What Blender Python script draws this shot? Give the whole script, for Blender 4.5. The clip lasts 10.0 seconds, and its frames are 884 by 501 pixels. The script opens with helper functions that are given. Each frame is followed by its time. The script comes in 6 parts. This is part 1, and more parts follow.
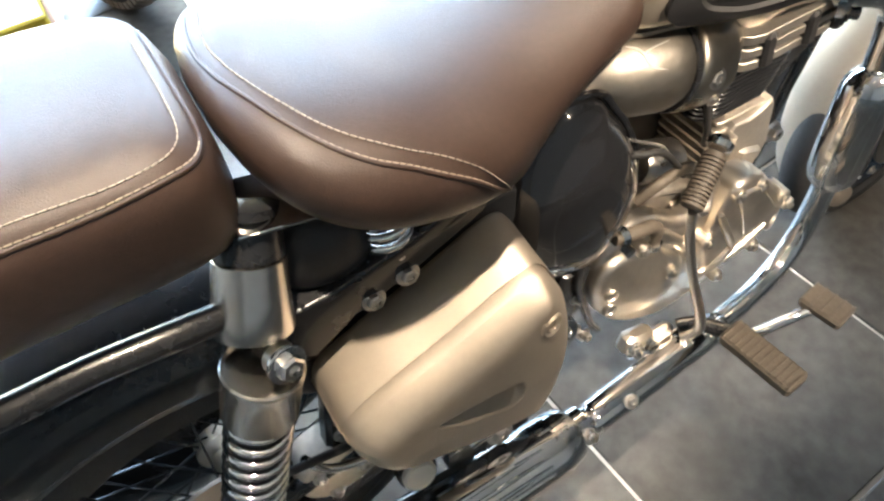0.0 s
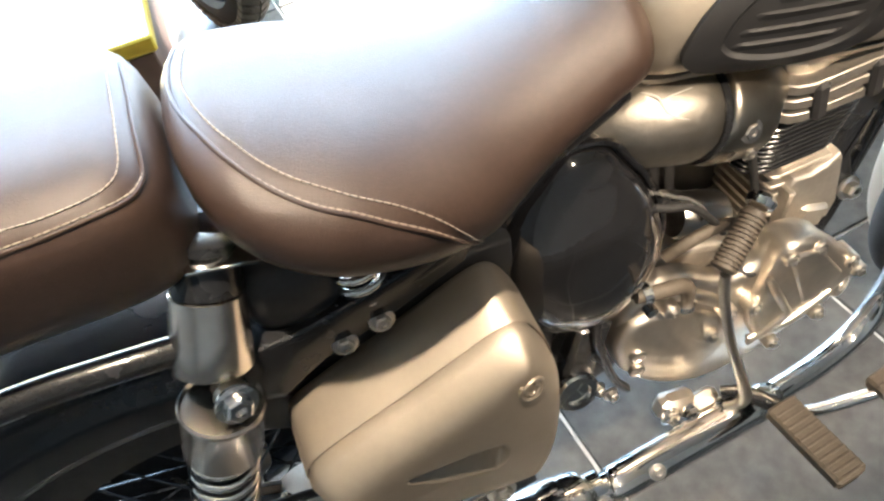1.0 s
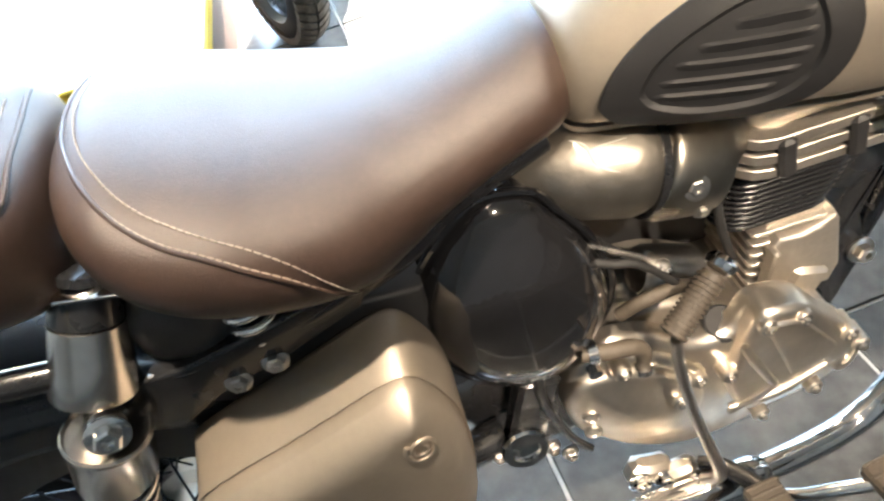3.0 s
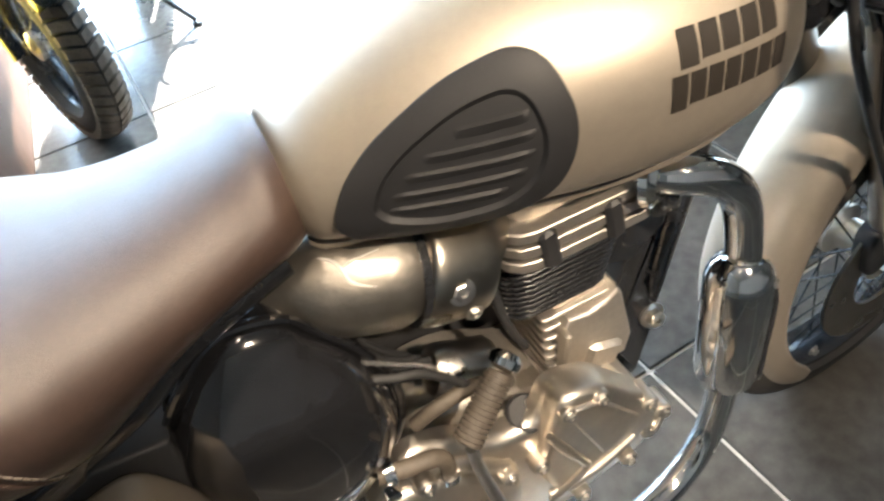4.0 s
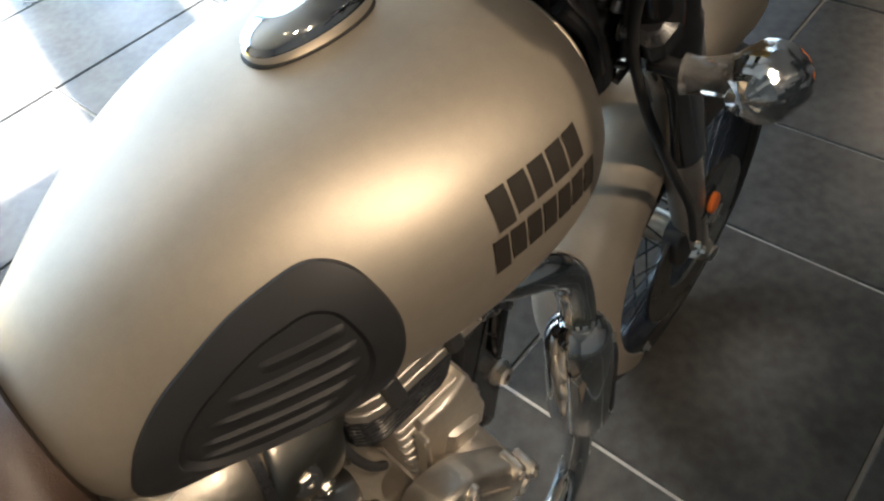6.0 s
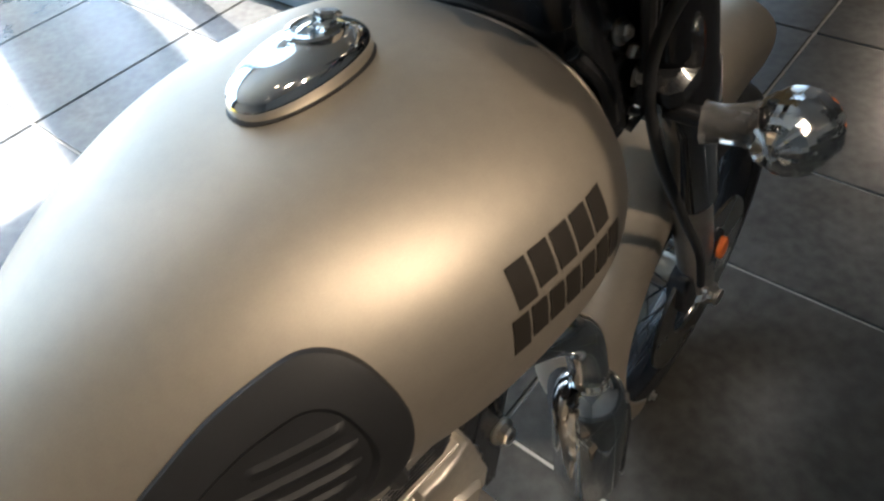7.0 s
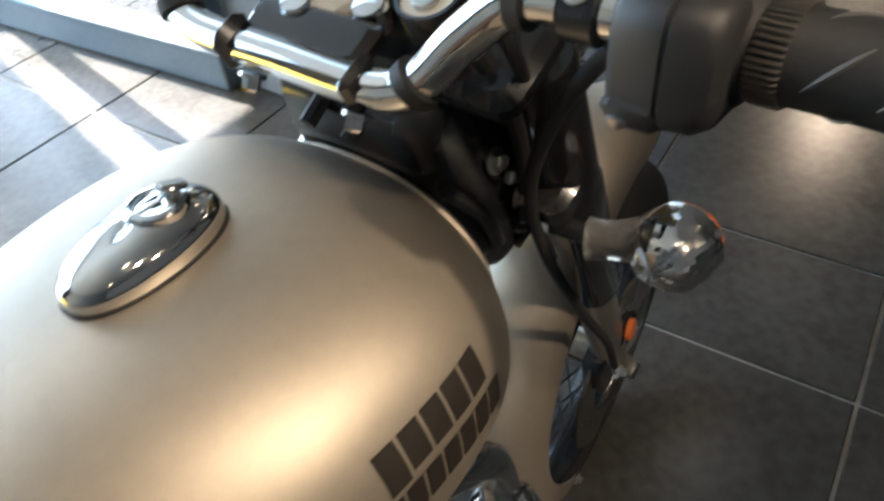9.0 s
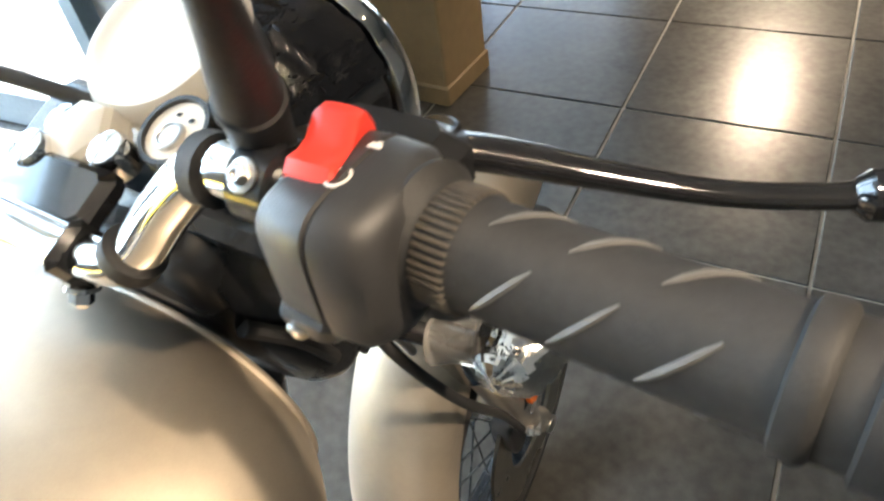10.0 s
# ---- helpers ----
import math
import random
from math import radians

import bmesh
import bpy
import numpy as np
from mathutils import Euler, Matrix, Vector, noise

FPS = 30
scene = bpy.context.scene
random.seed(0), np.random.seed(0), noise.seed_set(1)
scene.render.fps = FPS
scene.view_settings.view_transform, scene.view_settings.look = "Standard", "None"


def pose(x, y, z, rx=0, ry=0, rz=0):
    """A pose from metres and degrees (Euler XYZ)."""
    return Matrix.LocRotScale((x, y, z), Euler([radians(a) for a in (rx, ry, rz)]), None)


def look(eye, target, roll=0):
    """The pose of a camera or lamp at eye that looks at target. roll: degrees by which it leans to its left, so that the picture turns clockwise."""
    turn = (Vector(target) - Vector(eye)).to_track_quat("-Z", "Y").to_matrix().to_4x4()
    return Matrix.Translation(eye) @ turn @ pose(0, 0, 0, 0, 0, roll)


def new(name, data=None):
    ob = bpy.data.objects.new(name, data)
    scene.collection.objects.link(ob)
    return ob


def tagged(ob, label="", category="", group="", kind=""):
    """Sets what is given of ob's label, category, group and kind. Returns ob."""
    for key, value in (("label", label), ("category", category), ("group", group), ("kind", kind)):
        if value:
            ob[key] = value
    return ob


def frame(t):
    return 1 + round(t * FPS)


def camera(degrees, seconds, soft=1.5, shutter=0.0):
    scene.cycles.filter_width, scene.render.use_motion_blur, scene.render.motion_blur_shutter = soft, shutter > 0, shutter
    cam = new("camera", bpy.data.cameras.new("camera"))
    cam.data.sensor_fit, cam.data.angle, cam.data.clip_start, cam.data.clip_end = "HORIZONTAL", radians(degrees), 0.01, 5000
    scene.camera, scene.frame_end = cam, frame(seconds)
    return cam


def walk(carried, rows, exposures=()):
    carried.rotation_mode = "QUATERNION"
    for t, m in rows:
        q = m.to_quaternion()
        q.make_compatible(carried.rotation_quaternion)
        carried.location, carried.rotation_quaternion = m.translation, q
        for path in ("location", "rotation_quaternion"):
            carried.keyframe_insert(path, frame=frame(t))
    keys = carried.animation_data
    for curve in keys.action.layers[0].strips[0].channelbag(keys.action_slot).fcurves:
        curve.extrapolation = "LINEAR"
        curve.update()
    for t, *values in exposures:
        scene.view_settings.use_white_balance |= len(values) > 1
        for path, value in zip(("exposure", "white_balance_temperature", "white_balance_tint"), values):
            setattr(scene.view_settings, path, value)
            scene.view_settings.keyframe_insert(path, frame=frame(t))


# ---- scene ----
cam = camera(64.5, 10.0, soft=2.3, shutter=0.25)
PATH = [
    (0, (0.103, -0.497, 1.252), (0.626, 0.618, -0.324), -7.7),
    (0.5, (0.135, -0.499, 1.219), (0.592, 0.756, -0.27), -10.6),
    (1, (0.229, -0.516, 1.228), (0.496, 0.78, -0.272), -13.7),
    (1.5, (0.324, -0.514, 1.21), (0.509, 0.813, -0.274), -13.0),
    (2, (0.359, -0.511, 1.166), (0.377, 0.867, -0.283), -16.3),
    (2.2, (0.352, -0.512, 1.153), (0.291, 0.894, -0.268), -18.1),
    (3.3, (0.43, -0.528, 1.203), (0.576, 0.858, -0.231), -14.9),
    (3.5, (0.451, -0.511, 1.198), (0.694, 0.873, -0.226), -13.1),
    (4, (0.51, -0.485, 1.173), (0.963, 0.896, -0.201), -11.8),
    (4.5, (0.558, -0.472, 1.18), (1.124, 0.901, -0.16), -12.2),
    (5, (0.555, -0.446, 1.191), (1.119, 0.912, -0.165), -13.3),
    (5.5, (0.568, -0.402, 1.229), (1.267, 0.71, -0.28), -11.3),
    (5.7, (0.591, -0.384, 1.232), (1.382, 0.655, -0.284), -10.5),
    (6.8, (0.625, -0.315, 1.206), (1.44, 0.736, -0.288), -10.5),
    (7, (0.636, -0.311, 1.21), (1.509, 0.732, -0.256), -9.0),
    (7.5, (0.669, -0.312, 1.227), (1.58, 0.698, -0.239), -8.6),
    (8, (0.672, -0.302, 1.225), (1.55, 0.727, -0.248), -8.3),
    (8.5, (0.678, -0.294, 1.224), (1.569, 0.722, -0.25), -8.3),
    (9, (0.71, -0.301, 1.237), (1.781, 0.658, -0.154), -7.0),
    (9.2, (0.737, -0.307, 1.243), (1.9, 0.603, -0.106), -7.4),
    (9.5, (0.769, -0.317, 1.244), (1.995, 0.522, -0.095), -6.6),
    (9.7, (0.786, -0.325, 1.241), (1.994, 0.505, -0.119), -7.1),
    (10, (0.831, -0.338, 1.246), (1.995, 0.544, -0.12), -9.4),
]
EXPOSURES = [(0, 4.25, 6480, 10), (2, 4.28, 6580, 10), (3.5, 4.18, 6480, 10), (4.5, 3.70, 6520, 10), (5, 3.34, 6600, 10), (5.5, 3.07, 6800, 10), (7, 2.66, 6400, 10), (8, 2.62, 6450, 10), (9, 2.80, 6650, 10), (9.5, 3.87, 7030, 10), (10, 4.05, 7030, 10)]
walk(cam, [(t, look(eye, target, roll)) for t, eye, target, roll in PATH], EXPOSURES)

# ---- world, sun, lights ----
world = bpy.data.worlds.new("sky")
scene.world = world
world.use_nodes = True
wn = world.node_tree
sky = wn.nodes.new("ShaderNodeTexSky")
sky.sky_type = 'NISHITA'
sky.sun_disc = False
SUN_EL, SUN_AZ = 52.5, 9.0      # degrees: height, and turn from +y towards +x
sky.sun_elevation, sky.sun_rotation = radians(SUN_EL), radians(SUN_AZ)
bg = wn.nodes["Background"]
bg.inputs["Strength"].default_value = 0.06
wn.links.new(sky.outputs[0], bg.inputs[0])

sun = new("sun", bpy.data.lights.new("sun", 'SUN'))
sun.data.energy, sun.data.angle, sun.data.color = 5.0, radians(0.5), (1.0, 0.97, 0.93)
sd = Vector((math.sin(radians(SUN_AZ)) * math.cos(radians(SUN_EL)), math.cos(radians(SUN_AZ)) * math.cos(radians(SUN_EL)), math.sin(radians(SUN_EL))))
sun.matrix_world = look(sd * 20, (0, 0, 0))

# daylight standing in the shop window
def daylight(eye, target, w, h, watts):
    ob = new("window_light", bpy.data.lights.new("window_light", 'AREA'))
    d = ob.data
    d.shape, d.size, d.size_y, d.energy, d.color = 'RECTANGLE', w, h, watts, (0.42, 0.70, 1.0)
    ob.matrix_world = look(eye, target)
    return ob


daylight((-0.55, 4.28, 2.04), (-0.55, 0, 2.04), 4.0, 3.8, 30.0)
daylight((1.66, 3.0, 2.04), (-2.0, 2.6, 2.04), 2.4, 3.7, 13.0)
# added in the unseen third window, for a bluish reflection on the tiles
daylight((5.9, 1.78, 2.04), (5.9, -3.0, 2.04), 2.8, 3.7, 3.0)

WARM = (1.0, 0.82, 0.63)


def spot(name, eye, target, watts, cone, size=0.05, blend=0.5):
    ob = new(name, bpy.data.lights.new(name, 'SPOT'))
    d = ob.data
    d.energy, d.spot_size, d.spot_blend, d.shadow_soft_size, d.color = watts, radians(cone), blend, size, WARM
    ob.matrix_world = look(eye, target)
    return ob


CEIL = 4.2
LAMPS = [((0.50, -1.75), (1.00, -0.10, 0.84), 29, 17), ((0.30, -0.46), (0.22, -0.20, 0.62), 70, 15), ((-1.30, -2.00), (-0.60, -0.60, 0.30), 4, 22), ((1.25, -3.40), (0.78, -0.12, 0.50), 104, 12),
         ((5.40, -1.60), (4.0, 0.5, 0.2), 34, 38), ((4.40, 0.30), (4.7, 0.2, 0), 34, 50), ((9.60, 0.70), (3.4, 0.0, 0), 48, 22)]
for (lx, ly), aim, watts, cone in LAMPS:
    spot("ceiling_spot_light", (lx, ly, CEIL - 0.05), aim, watts, cone, 0.075, 0.6)

# ---- materials ----
MATS = {}


def material(name, color, rough=0.5, metal=0.0, grain=0.0, grain_scale=60.0, bump=0.0, bump_scale=200.0, vary=0.0, stain=None,
             coat=0.0, transmission=0.0, ior=1.45, rough_vary=0.06, emit=None, aniso=None):
    m = bpy.data.materials.new(name)
    m.use_nodes = True
    nt = m.node_tree
    N, L = nt.nodes, nt.links
    p = N["Principled BSDF"]
    p.inputs["Base Color"].default_value = (*color, 1)
    p.inputs["Roughness"].default_value = rough
    p.inputs["Metallic"].default_value = metal
    p.inputs["Coat Weight"].default_value = coat
    p.inputs["Coat Roughness"].default_value = 0.05
    p.inputs["Transmission Weight"].default_value = transmission
    p.inputs["IOR"].default_value = ior
    tc = N.new("ShaderNodeTexCoord")
    col = None
    if grain or stain:
        big = N.new("ShaderNodeTexNoise")
        big.inputs["Scale"].default_value, big.inputs["Detail"].default_value = grain_scale * 0.12, 5
        L.new(tc.outputs["Object"], big.inputs["Vector"])
        fine = N.new("ShaderNodeTexNoise")
        fine.inputs["Scale"].default_value, fine.inputs["Detail"].default_value = grain_scale, 6
        L.new(tc.outputs["Object"], fine.inputs["Vector"])
        mix = N.new("ShaderNodeMath")
        mix.operation = 'ADD'
        L.new(big.outputs["Fac"], mix.inputs[0])
        L.new(fine.outputs["Fac"], mix.inputs[1])
        rng = N.new("ShaderNodeMapRange")
        rng.inputs["From Min"].default_value, rng.inputs["From Max"].default_value = 0.65, 1.35
        L.new(mix.outputs[0], rng.inputs["Value"])
        cm = N.new("ShaderNodeMix")
        cm.data_type = 'RGBA'
        other = stain if stain else tuple(c * (1 + grain) for c in color)
        cm.inputs["A"].default_value = (*[c * (1 - grain) for c in color], 1)
        cm.inputs["B"].default_value = (*other, 1)
        L.new(rng.outputs[0], cm.inputs["Factor"])
        col = cm.outputs["Result"]
        rr = N.new("ShaderNodeMapRange")
        rr.inputs["To Min"].default_value, rr.inputs["To Max"].default_value = max(0.02, rough - rough_vary), min(1, rough + rough_vary)
        L.new(big.outputs["Fac"], rr.inputs["Value"])
        L.new(rr.outputs[0], p.inputs["Roughness"])
    if vary:
        oi = N.new("ShaderNodeObjectInfo")
        hsv = N.new("ShaderNodeHueSaturation")
        vr = N.new("ShaderNodeMapRange")
        vr.inputs["To Min"].default_value, vr.inputs["To Max"].default_value = 1 - vary, 1 + vary
        L.new(oi.outputs["Random"], vr.inputs["Value"])
        L.new(vr.outputs[0], hsv.inputs["Value"])
        if col:
            L.new(col, hsv.inputs["Color"])
        else:
            hsv.inputs["Color"].default_value = (*color, 1)
        col = hsv.outputs["Color"]
    if col:
        L.new(col, p.inputs["Base Color"])
    if bump:
        bn = N.new("ShaderNodeTexNoise")
        bn.inputs["Scale"].default_value, bn.inputs["Detail"].default_value = bump_scale, 4
        L.new(tc.outputs["Object"], bn.inputs["Vector"])
        bp = N.new("ShaderNodeBump")
        bp.inputs["Strength"].default_value, bp.inputs["Distance"].default_value = bump, 0.002
        L.new(bn.outputs["Fac"], bp.inputs["Height"])
        L.new(bp.outputs[0], p.inputs["Normal"])
    if emit:
        p.inputs["Emission Color"].default_value = (*emit[0], 1)
        p.inputs["Emission Strength"].default_value = emit[1]
    MATS[name] = m
    return m


PAINT = material("satin_bronze_paint", (0.425, 0.370, 0.300), 0.49, 0.75, grain=0.05, grain_scale=900, rough_vary=0.03)
LEATHER = material("brown_leather", (0.052, 0.032, 0.024), 0.42, 0.0, ior=1.52, grain=0.16, grain_scale=160, bump=0.25, bump_scale=900, rough_vary=0.08)
THREAD = material("cream_thread", (0.42, 0.36, 0.29), 0.8, grain=0.1, grain_scale=900)
PAD = material("dark_grey_rubber", (0.016, 0.016, 0.017), 0.58, grain=0.12, grain_scale=400, bump=0.1, bump_scale=1500)
CHROME = material("chrome", (0.83, 0.82, 0.80), 0.07, 1.0, grain=0.04, grain_scale=80, rough_vary=0.04)
ALLOY = material("polished_alloy", (0.74, 0.68, 0.60), 0.36, 1.0, grain=0.10, grain_scale=70, bump=0.05, bump_scale=300, rough_vary=0.09)
CAST = material("cast_alloy", (0.55, 0.51, 0.45), 0.48, 0.9, grain=0.12, grain_scale=120, bump=0.2, bump_scale=700)
SATINC = material("satin_chrome", (0.62, 0.59, 0.55), 0.24, 1.0, grain=0.08, grain_scale=120, rough_vary=0.05)
DULL = material("dull_alloy", (0.36, 0.33, 0.28), 0.28, 1.0, grain=0.14, grain_scale=60, bump=0.06, bump_scale=200, rough_vary=0.08)
WRAPC = material("film_wrapped_chrome", (0.84, 0.83, 0.81), 0.10, 1.0, grain=0.05, grain_scale=80, bump=0.9, bump_scale=55)
FILMED = material("filmed_alloy", (0.28, 0.255, 0.22), 0.43, 1.0, grain=0.2, grain_scale=40, bump=1.0, bump_scale=34, rough_vary=0.10, coat=0.35)
FOLD = material("film_fold", (0.80, 0.77, 0.70), 0.12, 0.0, transmission=0.3, ior=1.4)
STEEL = material("zinc_steel", (0.55, 0.53, 0.50), 0.3, 1.0, grain=0.08, grain_scale=200)
GLOSS = material("black_gloss_plastic", (0.010, 0.010, 0.011), 0.11, 0.0, grain=0.1, grain_scale=60, coat=0.9, rough_vary=0.04)
WRAPB = material("crumpled_black_film", (0.006, 0.006, 0.007), 0.12, 0.0, grain=0.1, grain_scale=60, bump=1.0, bump_scale=110)
MATTE = material("black_matte_plastic", (0.028, 0.028, 0.029), 0.5, 0.0, grain=0.15, grain_scale=300, bump=0.1, bump_scale=900)
FRAMEP = material("black_frame_paint", (0.015, 0.0155, 0.017), 0.26, 0.0, grain=0.15, grain_scale=100, coat=0.3)
RUBBER = material("black_rubber", (0.021, 0.021, 0.0215), 0.62, 0.0, grain=0.2, grain_scale=300, bump=0.15, bump_scale=600)
GREYR = material("grey_rubber", (0.11, 0.108, 0.105), 0.5, 0.0, grain=0.1, grain_scale=300)
PEDALR = material("worn_rubber", (0.075, 0.062, 0.048), 0.6, 0.0, grain=0.2, grain_scale=200, bump=0.15, bump_scale=500)
SWITCH = material("switch_plastic", (0.030, 0.030, 0.031), 0.42, 0.0, grain=0.1, grain_scale=500, bump=0.12, bump_scale=1500)
RED = material("red_plastic", (0.75, 0.05, 0.035), 0.35, 0.0, grain=0.05, grain_scale=200)
WHITEP = material("white_plastic", (0.60, 0.58, 0.53), 0.38, 0.0, grain=0.04, grain_scale=60)
MARK = material("white_marking", (0.75, 0.73, 0.70), 0.5)
DECAL = material("dark_decal", (0.020, 0.016, 0.012), 0.6, 0.0, grain=0.1, grain_scale=300)
AMBER = material("amber_plastic", (0.72, 0.16, 0.03), 0.2, 0.0, grain=0.08, grain_scale=100)
CLEAR = material("clear_wrap", (0.95, 0.93, 0.90), 0.08, 0.0, transmission=0.92, ior=1.3)
TYRE = material("tyre_rubber", (0.026, 0.025, 0.024), 0.75, 0.0, grain=0.25, grain_scale=90, bump=0.2, bump_scale=300)
TREAD = material("dusty_tread", (0.15, 0.12, 0.09), 0.8, 0.0, grain=0.25, grain_scale=120)
TILE = material("slate_tile", (0.060, 0.056, 0.050), 0.24, 0.0, grain=0.24, grain_scale=38, stain=(0.088, 0.084, 0.077), bump=0.05, bump_scale=30, vary=0.08, rough_vary=0.05)
GROUT = material("pale_grout", (0.33, 0.31, 0.28), 0.85, 0.0, grain=0.15, grain_scale=80)
PLASTER = material("wall_plaster", (0.20, 0.185, 0.165), 0.8, 0.0, grain=0.08, grain_scale=12, bump=0.1, bump_scale=120)
CEILM = material("ceiling_paint", (0.27, 0.265, 0.26), 0.85, 0.0, grain=0.06, grain_scale=10)
TAN = material("tan_laminate", (0.36, 0.25, 0.13), 0.45, 0.0, grain=0.12, grain_scale=25)
YELLOW = material("yellow_board", (0.80, 0.56, 0.05), 0.5, 0.0, grain=0.06, grain_scale=15)
DARKF = material("window_frame_metal", (0.20, 0.26, 0.30), 0.4, 0.5, grain=0.1, grain_scale=60)
GREYF = material("grey_panel", (0.30, 0.32, 0.33), 0.5, 0.0, grain=0.1, grain_scale=20)
GLASS = material("glass", (1, 1, 1), 0.0, 0.0, transmission=1.0, ior=1.45)
PAVE = material("paving", (0.30, 0.28, 0.25), 0.8, 0.0, grain=0.2, grain_scale=8)
BROWNB = material("brown_board", (0.20, 0.115, 0.075), 0.5, 0.0, grain=0.12, grain_scale=18)
LAMPM = material("lamp_face", (0.9, 0.85, 0.75), 0.5, emit=((1.0, 0.78, 0.52), 3.0))


# ---- mesh helpers ----
def obj(name, mesh, mat, parent=None, label=""):
    ob = new(name, mesh)
    if mat:
        mesh.materials.append(mat)
    if parent:
        ob.parent = parent
    if label:
        ob["label"] = label
    return ob


def build(name, verts, faces, mat, parent=None, label="", sharp=35):
    me = bpy.data.meshes.new(name)
    me.from_pydata([tuple(v) for v in verts], [], faces)
    bm = bmesh.new()
    bm.from_mesh(me)
    bmesh.ops.remove_doubles(bm, verts=bm.verts, dist=1e-6)
    bmesh.ops.recalc_face_normals(bm, faces=bm.faces)
    for f in bm.faces:
        f.smooth = True
    bm.to_mesh(me)
    bm.free()
    me.set_sharp_from_angle(angle=radians(sharp))
    return obj(name, me, mat, parent, label)


def loft_data(rings, cap=True, closed=True):
    n = len(rings[0])
    verts = [p for r in rings for p in r]
    faces = []
    for i in range(len(rings) - 1):
        for j in range(n if closed else n - 1):
            k = (j + 1) % n
            faces.append((i * n + j, i * n + k, (i + 1) * n + k, (i + 1) * n + j))
    if cap:
        faces.append(tuple(range(n)))
        faces.append(tuple((len(rings) - 1) * n + j for j in range(n)))
    return verts, faces


def loft(name, rings, mat, parent, label="", cap=True, closed=True, sharp=40):
    v, f = loft_data(rings, cap, closed)
    return build(name, v, f, mat, parent, label, sharp)


def join(pieces):
    V, Fs = [], []
    for v, f in pieces:
        o = len(V)
        V += list(v)
        Fs += [tuple(i + o for i in q) for q in f]
    return V, Fs


def spline(pts, n):
    """Catmull-Rom through pts, n steps a span."""
    P = [Vector(p) for p in pts]
    out = []
    for i in range(len(P) - 1):
        p0, p1, p2, p3 = P[max(i - 1, 0)], P[i], P[i + 1], P[min(i + 2, len(P) - 1)]
        for k in range(n):
            t = k / n
            out.append(0.5 * (2 * p1 + (p2 - p0) * t + (2 * p0 - 5 * p1 + 4 * p2 - p3) * t * t + (3 * p1 - p0 - 3 * p2 + p3) * t ** 3))
    out.append(P[-1])
    return out


def tube_data(pts, r, seg=14, cap=True, flat=1.0):
    P = [Vector(p) for p in pts]
    R = list(r) if isinstance(r, (list, tuple)) else [r] * len(P)
    rings = []
    side = None
    for i, p in enumerate(P):
        d = (P[min(i + 1, len(P) - 1)] - P[max(i - 1, 0)]).normalized()
        if side is None:
            side = d.cross(Vector((0, 0, 1)) if abs(d.z) < 0.9 else Vector((1, 0, 0))).normalized()
        side = (side - d * side.dot(d)).normalized()
        up = d.cross(side)
        rings.append([p + (side * math.cos(a) + up * math.sin(a) * flat) * R[i] for a in (2 * math.pi * k / seg for k in range(seg))])
    return loft_data(rings, cap)


def tube(name, pts, r, mat, parent, label="", seg=14, n=0, sharp=40, flat=1.0):
    if n:
        if isinstance(r, (list, tuple)):
            r = [v.x for v in spline([(q, 0, 0) for q in r], n)]
        pts = spline(pts, n)
    return build(name, *tube_data(pts, r, seg, True, flat), mat, parent, label, sharp)


def turned_data(profile, base, axis, seg=24):
    """Lathe: profile of (distance along axis, radius)."""
    d = Vector(axis).normalized()
    s = d.cross(Vector((0, 0, 1)) if abs(d.z) < 0.9 else Vector((1, 0, 0))).normalized()
    u = d.cross(s)
    b = Vector(base)
    rings = [[b + d * h + (s * math.cos(a) + u * math.sin(a)) * max(r, 1e-5) for a in (2 * math.pi * k / seg for k in range(seg))] for h, r in profile]
    return loft_data(rings, True)


def turned(name, profile, base, axis, mat, parent, label="", seg=24, sharp=35):
    return build(name, *turned_data(profile, base, axis, seg), mat, parent, label, sharp)


def hoop(name, profile, base, axis, mat, parent, label="", seg=64, sharp=35):
    """Lathe of a closed profile: a ring with a hole."""
    v, f = turned_data(list(profile) + [profile[0]], base, axis, seg)
    return build(name, v, f[:-2], mat, parent, label, sharp)


def inset(poly, d):
    """Polygon moved inwards by d (2D, counter-clockwise)."""
    n = len(poly)
    out = []
    for i in range(n):
        a, b, c = Vector(poly[i - 1]), Vector(poly[i]), Vector(poly[(i + 1) % n])
        e1, e2 = (b - a).normalized(), (c - b).normalized()
        n1, n2 = Vector((-e1.y, e1.x)), Vector((-e2.y, e2.x))
        m = (n1 + n2)
        m = m / max(0.35, m.dot(n1)) if m.length > 1e-6 else n1
        out.append(b + m * d)
    return out


def ccw(poly):
    a = sum(poly[i - 1][0] * poly[i][1] - poly[i][0] * poly[i - 1][1] for i in range(len(poly)))
    return list(poly) if a > 0 else list(poly)[::-1]


def round_poly(pts, n=4):
    """Closed smooth outline through pts (2D)."""
    m = len(pts)
    out = []
    for i in range(m):
        p0, p1, p2, p3 = (Vector(pts[(i + k) % m]) for k in (-1, 0, 1, 2))
        for k in range(n):
            t = k / n
            out.append(0.5 * (2 * p1 + (p2 - p0) * t + (2 * p0 - 5 * p1 + 4 * p2 - p3) * t * t + (3 * p1 - p0 - 3 * p2 + p3) * t ** 3))
    return out


